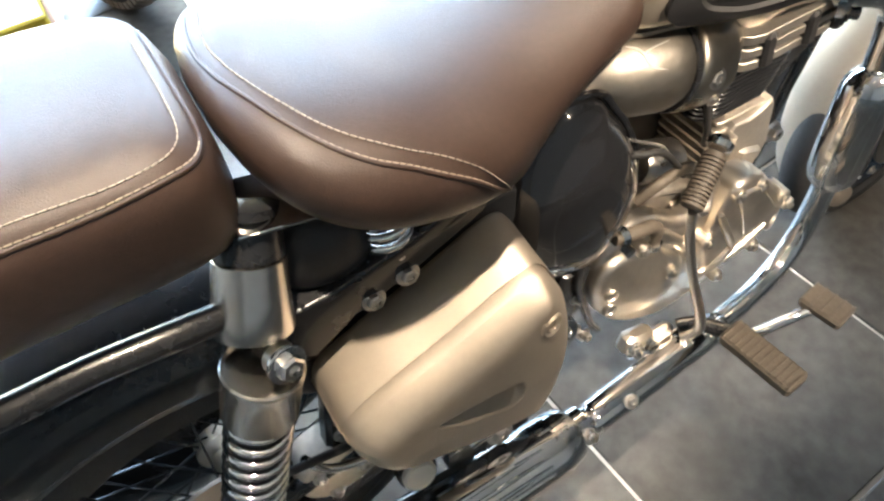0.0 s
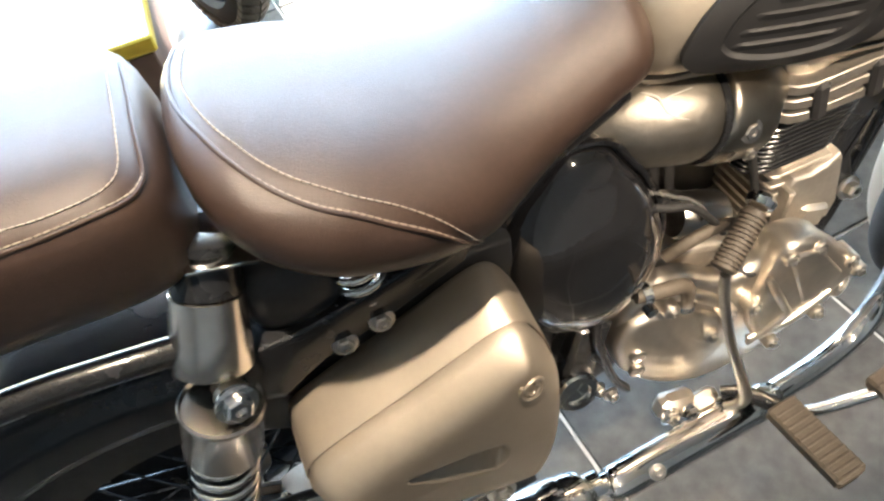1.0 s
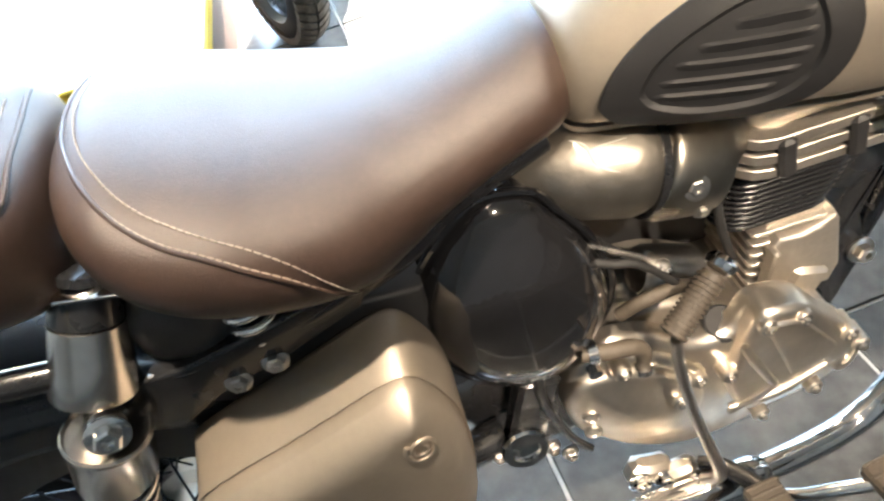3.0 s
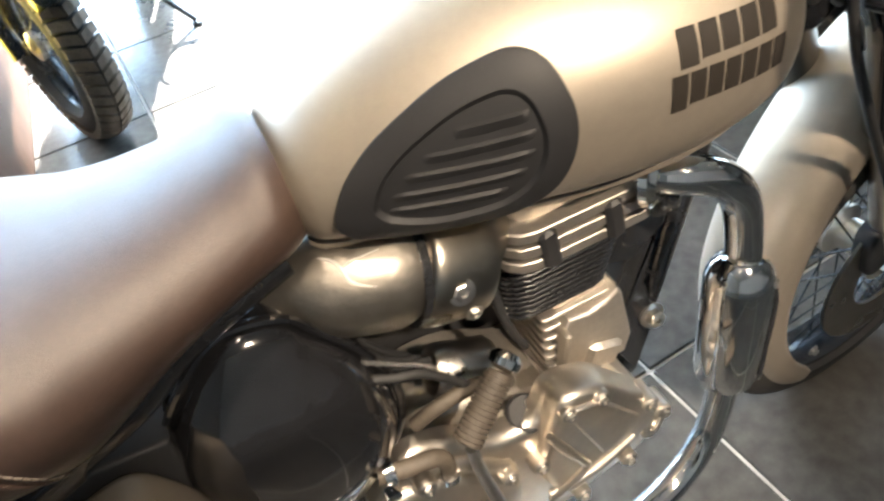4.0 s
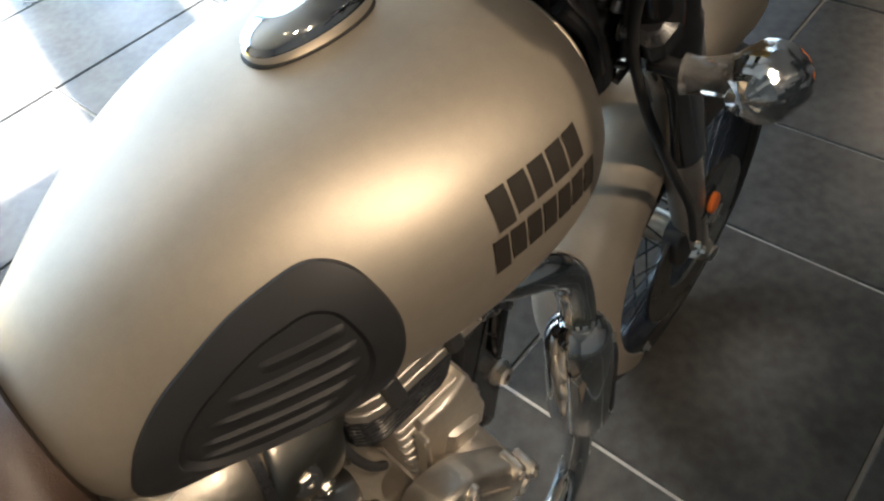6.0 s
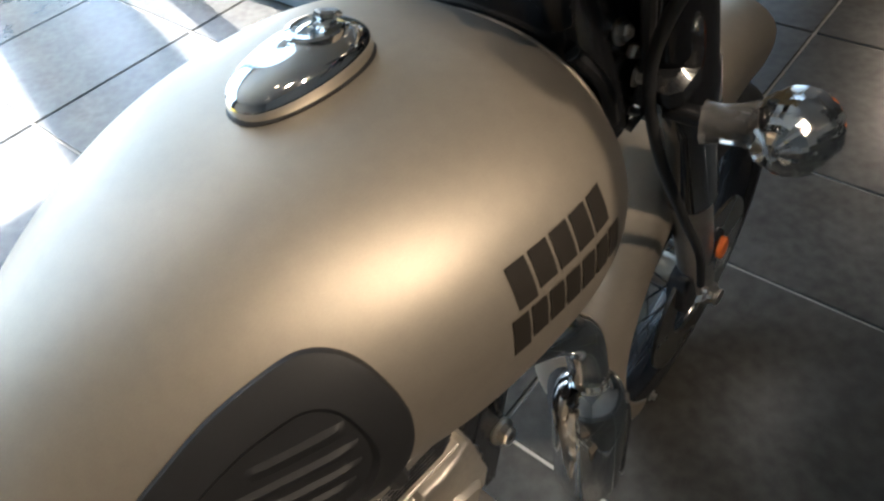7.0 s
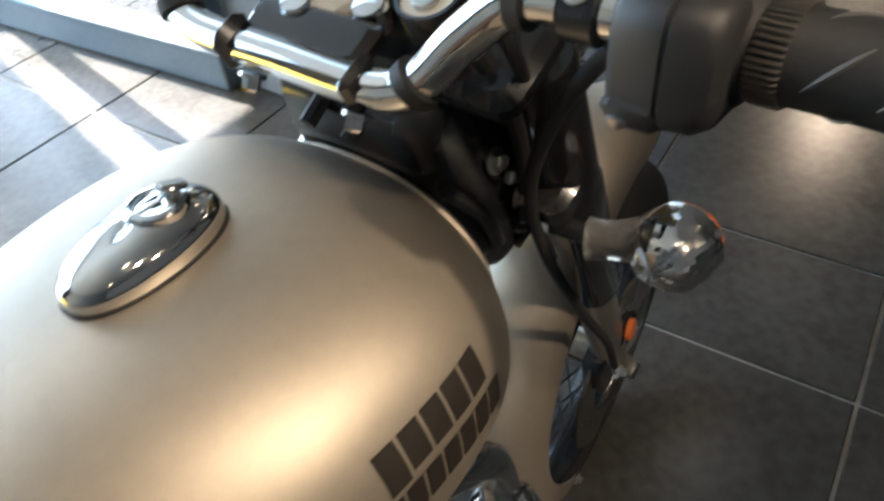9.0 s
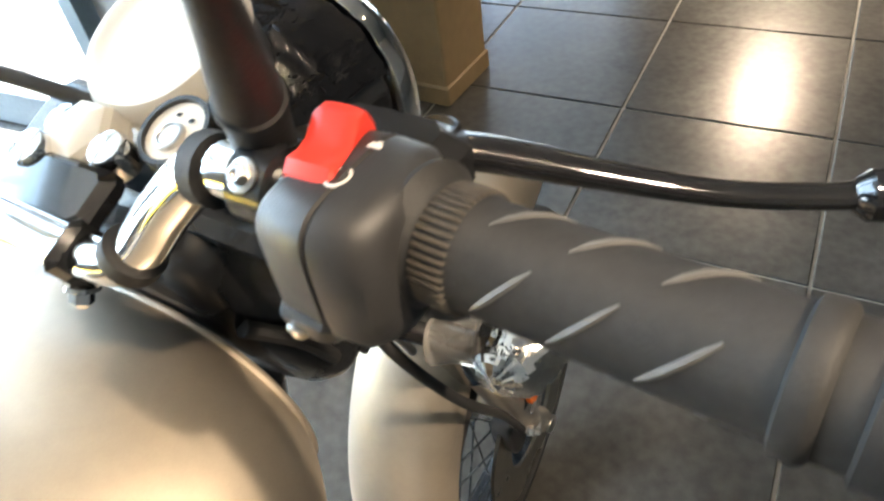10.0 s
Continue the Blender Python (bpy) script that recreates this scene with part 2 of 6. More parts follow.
def slab_data(poly, y0, y1, bevel=0.004, steps=3, dome=0.0):
    """A plate with outline poly in (x, z), from y0 (back) to y1 (front face), its front edge rounded; dome bulges the face."""
    poly = ccw(poly)
    s = 1 if y1 > y0 else -1
    rings = [[(x, y0, z) for x, z in poly]]
    for k in range(steps + 1):
        a = k / steps * math.pi / 2
        q = inset(poly, bevel * (1 - math.cos(a)))
        y = y1 - s * bevel * (1 - math.sin(a))
        rings.append([(x, y, z) for x, z in q])
    if dome:
        base = inset(poly, bevel)
        cx, cz = sum(p[0] for p in base) / len(base), sum(p[1] for p in base) / len(base)
        for k in (0.75, 0.5, 0.25, 0.02):
            rings.append([(cx + (x - cx) * k, y1 + s * dome * (1 - k * k), cz + (z - cz) * k) for x, z in base])
    return loft_data(rings, True)


def slab(name, poly, y0, y1, mat, parent, label="", bevel=0.004, dome=0.0, sharp=40):
    return build(name, *slab_data(poly, y0, y1, bevel, 3, dome), mat, parent, label, sharp)


def box_data(c, size, bevel=0.003, m=None):
    """A block with chamfered edges, centre c, turned by m."""
    hx, hy, hz = (s / 2 for s in size)
    b = min(bevel, hx * 0.9, hy * 0.9, hz * 0.9)
    sec = [(-hx + b, -hy), (hx - b, -hy), (hx, -hy + b), (hx, hy - b), (hx - b, hy), (-hx + b, hy), (-hx, hy - b), (-hx, -hy + b)]
    rings = []
    for z, k in ((-hz, b), (-hz + b, 0), (hz - b, 0), (hz, b)):
        rings.append([Vector((x * (hx - k) / hx, y * (hy - k) / hy, z)) for x, y in sec])
    m = m or Matrix()
    rings = [[Vector(c) + (m.to_3x3() @ p) for p in r] for r in rings]
    return loft_data(rings, True)


def box(name, c, size, mat, parent=None, label="", bevel=0.003, m=None, sharp=30):
    return build(name, *box_data(c, size, bevel, m), mat, parent, label, sharp)


def bolt_data(p, axis, r=0.007, h=0.006, washer=True):
    d = Vector(axis).normalized()
    out = []
    if washer:
        out.append(turned_data([(0, r * 1.5), (h * 0.25, r * 1.5), (h * 0.3, r * 1.35)], p, d, 16))
    v, f = turned_data([(0, r), (h, r), (h * 1.2, r * 0.8), (h * 1.2, r * 0.45), (h * 0.8, r * 0.4)], p, d, 6)
    out.append((v, f))
    return join(out)


def bolt(p, axis, parent, r=0.007, h=0.006, mat=None, name="bolt", washer=True):
    return build(name, *bolt_data(p, axis, r, h, washer), mat or STEEL, parent, "", 25)


def table(rows):
    """Smooth lookup in rows of (x, values...)."""
    X = [r[0] for r in rows]

    def at(x):
        x = min(max(x, X[0]), X[-1])
        i = max(j for j in range(len(X) - 1) if X[j] <= x)
        t = (x - X[i]) / (X[i + 1] - X[i])
        out = []
        for k in range(1, len(rows[0])):
            p0, p1, p2, p3 = rows[max(i - 1, 0)][k], rows[i][k], rows[i + 1][k], rows[min(i + 2, len(rows) - 1)][k]
            d1 = (p2 - p0) / (X[i + 1] - X[max(i - 1, 0)]) * (X[i + 1] - X[i])
            d2 = (p3 - p1) / (X[min(i + 2, len(X) - 1)] - X[i]) * (X[i + 1] - X[i])
            out.append((2 * t ** 3 - 3 * t * t + 1) * p1 + (t ** 3 - 2 * t * t + t) * d1 + (-2 * t ** 3 + 3 * t * t) * p2 + (t ** 3 - t * t) * d2)
        return out
    return at


class Body:
    """A body lofted along x; rows of x, half width, top, widest height, bottom, upper power, lower power."""

    def __init__(self, rows):
        self.at = table(rows)
        self.x0, self.x1 = rows[0][0], rows[-1][0]

    def point(self, x, a):
        w, zt, zm, zb, nu, nl = self.at(x)
        c, s = math.cos(a), math.sin(a)
        n = nu if s > 0 else nl
        y = w * math.copysign(abs(c) ** (2 / n), c)
        z = zm + (zt - zm) * abs(s) ** (2 / n) if s > 0 else zm - (zm - zb) * abs(s) ** (2 / n)
        return Vector((x, y, z))

    def normal(self, x, a):
        e = 1e-3
        n = (self.point(x + e, a) - self.point(x - e, a)).cross(self.point(x, a + e) - self.point(x, a - e))
        n.normalize()
        w = self.at(x)
        if n.dot(self.point(x, a) - Vector((x, 0, w[2]))) < 0:
            n = -n
        return n

    def side(self, x, z, lift=0.0):
        """The point on the right flank at (x, z), lifted off the surface."""
        lo, hi = math.pi / 2, 3 * math.pi / 2
        for _ in range(40):
            mid = (lo + hi) / 2
            if self.point(x, mid).z > z:
                lo = mid
            else:
                hi = mid
        p = self.point(x, lo)
        return p + self.normal(x, lo) * lift

    def top(self, x, y, lift=0.0):
        lo, hi = 0.02, math.pi - 0.02
        for _ in range(40):
            mid = (lo + hi) / 2
            if self.point(x, mid).y > y:
                lo = mid
            else:
                hi = mid
        return self.point(x, lo) + self.normal(x, lo) * lift

    def rings(self, nx, na, ends=(0.0, 0.0)):
        out = []
        for i in range(nx + 1):
            x = self.x0 + (self.x1 - self.x0) * i / nx
            out.append([self.point(x, 2 * math.pi * k / na) for k in range(na)])
        return out

    def near(self, p, lift=0.0):
        """The surface point nearest to p at the same x."""
        p = Vector(p)
        best = min((2 * math.pi * k / 240 for k in range(240)), key=lambda a: (self.point(p.x, a) - p).length)
        step = 2 * math.pi / 240
        for _ in range(12):
            step /= 2
            best = min((best - step, best, best + step), key=lambda a: (self.point(p.x, a) - p).length)
        return self.point(p.x, best) + self.normal(p.x, best) * lift


def inside(poly, x, z):
    r = False
    for i in range(len(poly)):
        (x1, z1), (x2, z2) = poly[i - 1], poly[i]
        if (z1 > z) != (z2 > z) and x < (x2 - x1) * (z - z1) / (z2 - z1) + x1:
            r = not r
    return r


def edge_distance(poly, x, z):
    best = 9.0
    p = Vector((x, z))
    for i in range(len(poly)):
        a, b = Vector(poly[i - 1]), Vector(poly[i])
        t = max(0, min(1, (p - a).dot(b - a) / max(1e-12, (b - a).length_squared)))
        best = min(best, (p - a - (b - a) * t).length)
    return best if inside(poly, x, z) else -best


def helix(base, axis, r, turns, height, n=18, taper=0.0):
    d = Vector(axis).normalized()
    s = d.cross(Vector((0, 1, 0)) if abs(d.y) < 0.9 else Vector((1, 0, 0))).normalized()
    u = d.cross(s)
    out = []
    for k in range(int(turns * n) + 1):
        a = 2 * math.pi * k / n
        t = k / (turns * n)
        out.append(Vector(base) + d * height * t + (s * math.cos(a) + u * math.sin(a)) * (r + taper * t))
    return out


# ---- the room ----
ROOM_X, ROOM_Y = (-4.0, 11.0), (-5.0, 4.4)
floor = build("floor", *box_data((3.5, -0.3, -0.06), (15.6, 10.0, 0.108), 0.002), GROUT, None)
tagged(floor, "dark slate-grey floor tiles with pale grout lines", "floor", kind="structure")
ground = build("ground", *box_data((2.0, 0, -0.2), (400, 400, 0.1), 0.01), PAVE, None)
tagged(ground, "pale sunlit paving outside the shop window", "ground", kind="structure")


def wall(name, c, size, label, mat=PLASTER):
    return tagged(build(name, *box_data(c, size, 0.004), mat, None), label, "wall", kind="structure")


wall("wall_south", (3.5, -5.1, CEIL / 2), (15.4, 0.2, CEIL), "dim brown-grey plaster showroom wall")
wall("wall_west", (-4.1, -0.3, CEIL / 2), (0.2, 9.4, CEIL), "dim brown-grey plaster showroom wall")
wall("wall_east", (11.1, -1.5, CEIL / 2), (0.2, 7.0, CEIL), "dim brown-grey plaster showroom wall")
WX0, WX1, WZ0, WZ1 = -2.6, 1.45, 0.10, 4.0
wall("wall_north_1", ((-4.2 + WX0) / 2, 4.5, CEIL / 2), (WX0 + 4.2, 0.2, CEIL), "plaster wall beside the shop window")
wall("wall_north_2", (1.66, 4.5, CEIL / 2), (0.42, 0.2, CEIL), "plaster pier at the corner of the shop front")
wall("wall_north_3", ((WX0 + WX1) / 2, 4.5, (WZ1 + CEIL) / 2), (WX1 - WX0, 0.2, CEIL - WZ1), "plaster wall above the shop window")
wall("wall_north_4", ((WX0 + WX1) / 2, 4.5, WZ0 / 2 - 0.002), (WX1 - WX0, 0.2, WZ0 - 0.004), "low sill under the shop window")
wall("wall_north_5", (3.59, 1.9, CEIL / 2), (1.62, 0.2, CEIL), "dim brown-grey plaster showroom wall")
wall("wall_north_6", (9.26, 1.9, CEIL / 2), (3.72, 0.2, CEIL), "dim brown-grey plaster showroom wall")
wall("wall_north_7", (5.9, 1.9, (WZ1 + CEIL) / 2), (3.0, 0.2, CEIL - WZ1), "dim brown-grey plaster showroom wall")
wall("wall_north_8", (5.9, 1.9, WZ0 / 2 - 0.002), (3.0, 0.2, WZ0 - 0.004), "low sill under the shop window")
ceiling = tagged(build("ceiling", *box_data((3.5, -0.3, CEIL + 0.06), (15.6, 10.0, 0.12), 0.004), CEILM, None), "plain painted showroom ceiling", "ceiling", kind="structure")


def glazing(name, p, q, bays, label):
    """A glazed front from p to q on the floor: bottom and top rails, mullions and panes."""
    p, q = Vector((*p, 0)), Vector((*q, 0))
    d = q - p
    turn = Matrix.Rotation(math.atan2(d.y, d.x), 4, 'Z')
    root = tagged(new(name), label, "window", kind="structure")
    root.matrix_world = Matrix.Translation((p + q) / 2) @ turn
    w = d.length
    box("sill_rail", (0, 0, 0.07), (w, 0.11, 0.136), DARKF, root, "", 0.006)
    box("sill_cap", (0, -0.002, 0.145), (w, 0.13, 0.016), DARKF, root, "", 0.004)
    box("rail", (0, 0, WZ1 - 0.03), (w, 0.09, 0.056), DARKF, root)
    for i in range(bays + 1):
        x = min(max(-w / 2 + w * i / bays, -w / 2 + 0.03), w / 2 - 0.03)
        box("mullion", (x, 0, (0.154 + WZ1 - 0.06) / 2), (0.06, 0.084, WZ1 - 0.06 - 0.156), DARKF, root)
    for i in range(bays):
        x = -w / 2 + w * (i + 0.5) / bays
        g = box("pane", (x, 0, (0.154 + WZ1 - 0.06) / 2), (w / bays - 0.065, 0.008, WZ1 - 0.06 - 0.16), GLASS, root, "clear glass pane", 0.001)
        g.visible_shadow = False
    return root


glazing("window_1", (WX0, 4.5), (WX1, 4.5), 4, "tall glazed shop front with dark metal frame")
glazing("window_2", (1.955, 1.66), (1.68, 4.38), 2, "glazed side of the shop front with a dark blue-grey sill")

# out of view; added so that the floor beyond the pillar reflects daylight
glazing("window_3", (4.4, 1.9), (7.4, 1.9), 3, "unseen added glazed front with dark metal frame")

# grey column and tan pillar at the corner of the glazing
column = tagged(new("grey_column"), "blue-grey painted column beside the glazed front", "column")
box("shaft", (2.225, 1.40, CEIL / 2), (0.51, 0.50, CEIL - 0.004), GREYF, column, "", 0.006)
post = tagged(new("display_pillar"), "tan laminate pillar with a low skirting on the tiles", "pillar")
box("shaft", (2.635, 1.11, CEIL / 2), (0.27, 0.62, CEIL - 0.004), TAN, post, "", 0.006)
box("skirting", (2.635, 1.11, 0.035), (0.286, 0.636, 0.07), TAN, post, "", 0.006)

TILE_T = 0.6
TURN = radians(4.3)
ROWS_U = [-5.8 + 0.6 * k for k in range(9)] + [-0.38] + [0.6 * k for k in range(15)]
tile_kinds = {}
rest = []


def tile(u0, u1, v0, v1, near):
    g = 0.004
    c = Matrix.Translation((2.085, 0.225, 0)) @ Matrix.Rotation(TURN, 4, 'Z')
    key = round(u1 - u0, 3)
    m = c @ Matrix.Translation(((u0 + u1) / 2, (v0 + v1) / 2, -0.006 + random.uniform(-0.0004, 0.0004)))
    if key not in tile_kinds:
        me = bpy.data.meshes.new("tile")
        v, f = box_data((0, 0, 0), (u1 - u0 - 2 * g, v1 - v0 - 2 * g, 0.012), 0.0025)
        me.from_pydata([tuple(p) for p in v], [], f)
        me.materials.append(TILE)
        tile_kinds[key] = (me, v, f)
    if not near:
        _, v, f = tile_kinds[key]
        rest.append(([m @ Vector(p) for p in v], f))
        return
    ob = new("tile", tile_kinds[key][0])
    ob.parent = floor
    ob.matrix_local = m @ Matrix.Rotation(radians(random.uniform(-0.05, 0.05)), 4, 'Z')


for i in range(len(ROWS_U) - 1):
    for j in range(-9, 7):
        u0, u1, v0 = ROWS_U[i], ROWS_U[i + 1], j * TILE_T
        p = Matrix.Rotation(TURN, 4, 'Z') @ Vector(((u0 + u1) / 2, v0 + 0.3, 0)) + Vector((2.085, 0.225, 0))
        if ROOM_X[0] + 0.3 < p.x < ROOM_X[1] - 0.3 and ROOM_Y[0] + 0.3 < p.y < ROOM_Y[1] - 0.25:
            tile(u0, u1, v0, v0 + TILE_T, -2.0 < p.x < 6.0 and p.y > -2.2)
tagged(build("far_tiles", *join(rest), TILE, floor), kind="stuff")

# lamps in the ceiling
for (lx, ly), aim, watts, cone in LAMPS:
    L = tagged(new("ceiling_lamp"), "round recessed ceiling downlight with warm light", "ceiling lamp", "ceiling downlights")
    L.location = (lx, ly, CEIL)
    turned("housing", [(0, 0.095), (0.012, 0.095), (0.014, 0.09), (0.014, 0.080), (0.004, 0.078)], (0, 0, -0.0), (0, 0, -1), WHITEP, L)
    turned("lens", [(0, 0.076), (0.005, 0.076), (0.007, 0.07)], (0, 0, -0.004), (0, 0, -1), LAMPM, L)

# yellow display plinth
plinth = tagged(new("display_plinth"), "low display plinth with a yellow top and brown sides", "plinth")
box("top_board", (-0.82, 2.02, 0.275), (1.60, 1.24, 0.05), YELLOW, plinth, "yellow top board", 0.006)
box("base", (-0.82, 2.02, 0.124), (1.57, 1.21, 0.248), BROWNB, plinth, "brown base", 0.005)

# ---- the motorcycle ----
bike = tagged(new("motorcycle"), "satin bronze retro motorcycle with brown leather seats standing on tiles", "motorcycle")

# fuel tank
TANK = Body([
    (0.538, 0.050, 0.872, 0.845, 0.815, 2.2, 2.2),
    (0.552, 0.074, 0.900, 0.848, 0.806, 2.3, 2.6),
    (0.600, 0.098, 0.936, 0.856, 0.806, 2.3, 3.0),
    (0.660, 0.126, 0.966, 0.868, 0.802, 2.3, 3.0),
    (0.720, 0.148, 0.984, 0.878, 0.799, 2.3, 3.0),
    (0.780, 0.162, 0.992, 0.884, 0.795, 2.3, 3.0),
    (0.840, 0.166, 0.993, 0.886, 0.793, 2.3, 2.9),
    (0.890, 0.163, 0.988, 0.886, 0.795, 2.3, 2.7),
    (0.930, 0.150, 0.978, 0.884, 0.800, 2.3, 2.5),
    (0.958, 0.124, 0.963, 0.880, 0.808, 2.3, 2.3),
    (0.972, 0.098, 0.945, 0.878, 0.810, 2.2, 2.2),
    (0.978, 0.060, 0.920, 0.876, 0.840, 2.0, 2.0),
])
tank = loft("fuel_tank", TANK.rings(64, 72), PAINT, bike, "satin bronze metallic teardrop fuel tank")

# rolled front rim of the tank
tube("front_rim", [TANK.point(0.968, radians(a)) + Vector((0.001, 0, 0)) for a in range(20, 221, 5)], 0.0032, PAINT, tank, "rolled front rim of the tank", 8)

# flange round the lower edge of the tank
ring = []
for k in range(80):
    t = k / 79
    x = 0.546 + (0.955 - 0.546) * t
    w, zt, zm, zb, nu, nl = TANK.at(x)
    ring.append(((x, -w * 0.55, zb + 0.004), (x, -w * 0.70 - 0.004, zb + 0.003), (x, -w * 0.70 - 0.004, zb - 0.002), (x, -w * 0.5, zb - 0.003)))
loft("flange", ring, PAINT, tank, "rolled lower seam of the tank")

# knee pad with ribs
PADLINE = round_poly([(0.566, 0.850), (0.579, 0.876), (0.602, 0.899), (0.628, 0.917), (0.657, 0.933), (0.685, 0.943), (0.707, 0.947), (0.722, 0.940), (0.729, 0.922), (0.732, 0.898), (0.727, 0.871),
                      (0.713, 0.848), (0.689, 0.831), (0.658, 0.823), (0.620, 0.820), (0.583, 0.827), (0.569, 0.837)], 5)
PC = (0.662, 0.880)


def on_pad(k, lift, cx=PC[0], cz=PC[1]):
    return [TANK.side(cx + (x - cx) * k, cz + (z - cz) * k, lift) for x, z in PADLINE]


knee = loft("knee_pad", [on_pad(1.0, -0.002), on_pad(1.0, 0.004), on_pad(0.985, 0.0065), on_pad(0.95, 0.0075), on_pad(0.72, 0.0078), on_pad(0.70, 0.0078),
                         on_pad(0.66, 0.004), on_pad(0.4, 0.004), on_pad(0.15, 0.004), on_pad(0.01, 0.004)], PAD, bike, "dark grey rubber knee pad with moulded ribs", cap=False)
for (xa, za), (xb, zb) in (((0.655, 0.904), (0.704, 0.910)), ((0.632, 0.889), (0.706, 0.897)), ((0.617, 0.876), (0.704, 0.883)), ((0.606, 0.862), (0.698, 0.869)), ((0.602, 0.850), (0.684, 0.855))):
    rows = []
    for q in range(17):
        s = q / 16
        x, z = xa + (xb - xa) * s, za + (zb - za) * s
        h = 0.0032 * min(1, 6 * s, 6 * (1 - s)) ** 0.5
        rows.append([TANK.side(x, z - 0.0045, 0.0035), TANK.side(x, z - 0.001, 0.0035 + h * 0.5), TANK.side(x, z + 0.0025, 0.0035 + h), TANK.side(x, z + 0.0045, 0.0035)])
    loft("rib", rows, PAD, knee)

# tank lettering, as plain bars
def bar_on_tank(x0, x1, z0, z1, slant, rise):
    rows = []
    for q in range(5):
        s = q / 4
        x = x0 + (x1 - x0) * s
        col = []
        for r in range(5):
            t = r / 4
            col.append((x + slant * t, z0 + (z1 - z0) * t + rise * (x - 0.80)))
        rows.append(col)
    out = [[TANK.side(x, z, 0.0008) for x, z in c] for c in rows]
    return loft_data(out, False, False)


mark = []
for z0, z1, xs, n, ln, fall in ((0.9160, 0.9375, 0.8070, 5, 0.087, -0.03), (0.8860, 0.9095, 0.7990, 7, 0.104, -0.03)):
    for k in range(n):
        a, b = xs + ln * k / n, xs + ln * (k + 0.84) / n
        mark.append(bar_on_tank(a, b, z0 - (0.003 if k == 0 else 0), z1, 0.001, fall))
build("tank_lettering", *join(mark), DECAL, tank, "dark bars of the maker's lettering")

# fuel cap
cap_root = tagged(new("fuel_cap"), "", "")
cap_root.parent = bike
cap_root["label"] = "chrome oval fuel cap lid with a lock cover"
def cap_ring(k, h):
    out = []
    for i in range(48):
        a = 2 * math.pi * i / 48
        c, s = math.cos(a), math.sin(a)
        w = 0.0275 + 0.0005 * c
        x, y = 0.8140 + 0.0480 * c * k, -0.001 + w * math.copysign(abs(s) ** 0.85, s) * k
        out.append(TANK.top(x, y, h * (1.32 + 0.12 * c)))
    return out


loft("seal", [cap_ring(1.02, -0.002), cap_ring(1.03, 0.0008), cap_ring(1.0, 0.0014), cap_ring(0.96, -0.002)], RUBBER, cap_root, "thin black seal", cap=False)
loft("lid", [cap_ring(0.992, 0.0002)] + [cap_ring(math.sin(u), 0.0165 * math.cos(u) ** 0.62 + 0.0008) for u in [math.pi / 2 * (1 - k / 14) - 0.0001 for k in range(14)]] + [cap_ring(0.01, 0.0173)],
     CHROME, cap_root, cap=False, sharp=60)
cp = TANK.top(0.829, -0.001, 0.0218)
turned("lock_cover", [(-0.004, 0.0175), (0.0004, 0.0175), (0.0018, 0.0165), (0.0026, 0.0135), (0.0016, 0.0115), (0.0022, 0.0001)], cp, (0.08, 0.05, 1), CHROME, cap_root, "chrome lock flap")
box("latch", cp + Vector((0.013, 0.003, 0.002)), (0.016, 0.009, 0.005), CHROME, cap_root, "", 0.0015, Matrix.Rotation(0.4, 4, 'Y'))
tube("hinge", [cp + Vector((-0.018, -0.008, -0.003)), cp + Vector((-0.018, 0.010, -0.003))], 0.0028, CHROME, cap_root, "", 10)

# rider's seat
SEAT = Body([
    (0.137, 0.040, 0.905, 0.890, 0.878, 2.2, 2.0),
    (0.143, 0.080, 0.916, 0.886, 0.864, 2.4, 2.0),
    (0.156, 0.116, 0.924, 0.878, 0.842, 2.5, 2.1),
    (0.178, 0.143, 0.926, 0.867, 0.816, 2.6, 2.2),
    (0.210, 0.159, 0.918, 0.852, 0.792, 2.6, 2.2),
    (0.250, 0.166, 0.906, 0.840, 0.776, 2.6, 2.2),
    (0.300, 0.165, 0.890, 0.826, 0.764, 2.5, 2.2),
    (0.350, 0.154, 0.880, 0.818, 0.760, 2.4, 2.3),
    (0.385, 0.136, 0.877, 0.820, 0.768, 2.3, 2.3),
    (0.420, 0.120, 0.878, 0.826, 0.782, 2.3, 2.2),
    (0.460, 0.107, 0.884, 0.835, 0.796, 2.2, 2.2),
    (0.500, 0.096, 0.893, 0.844, 0.806, 2.2, 2.2),
    (0.530, 0.088, 0.902, 0.850, 0.812, 2.2, 2.2),
    (0.544, 0.076, 0.900, 0.850, 0.816, 2.2, 2.2),
])
seat = loft("rider_seat", SEAT.rings(64, 72), LEATHER, bike, "brown leather sprung saddle with cream double stitching")


def stitches(curve, length, r=0.00065, gap=0.35):
    """Short thread dashes along a list of points."""
    out = []
    acc = 0.0
    seg = [curve[0]]
    for p, q in zip(curve, curve[1:]):
        acc += (q - p).length
        seg.append(q)
        if acc > length:
            a, b = seg[0], seg[-1]
            d = b - a
            out.append(tube_data([a + d * 0.02, a + d * 0.2, a + d * 0.8, b - d * gap * 0.3], [r * 0.5, r, r, r * 0.5], 5))
            seg, acc = [q], 0.0
    return out


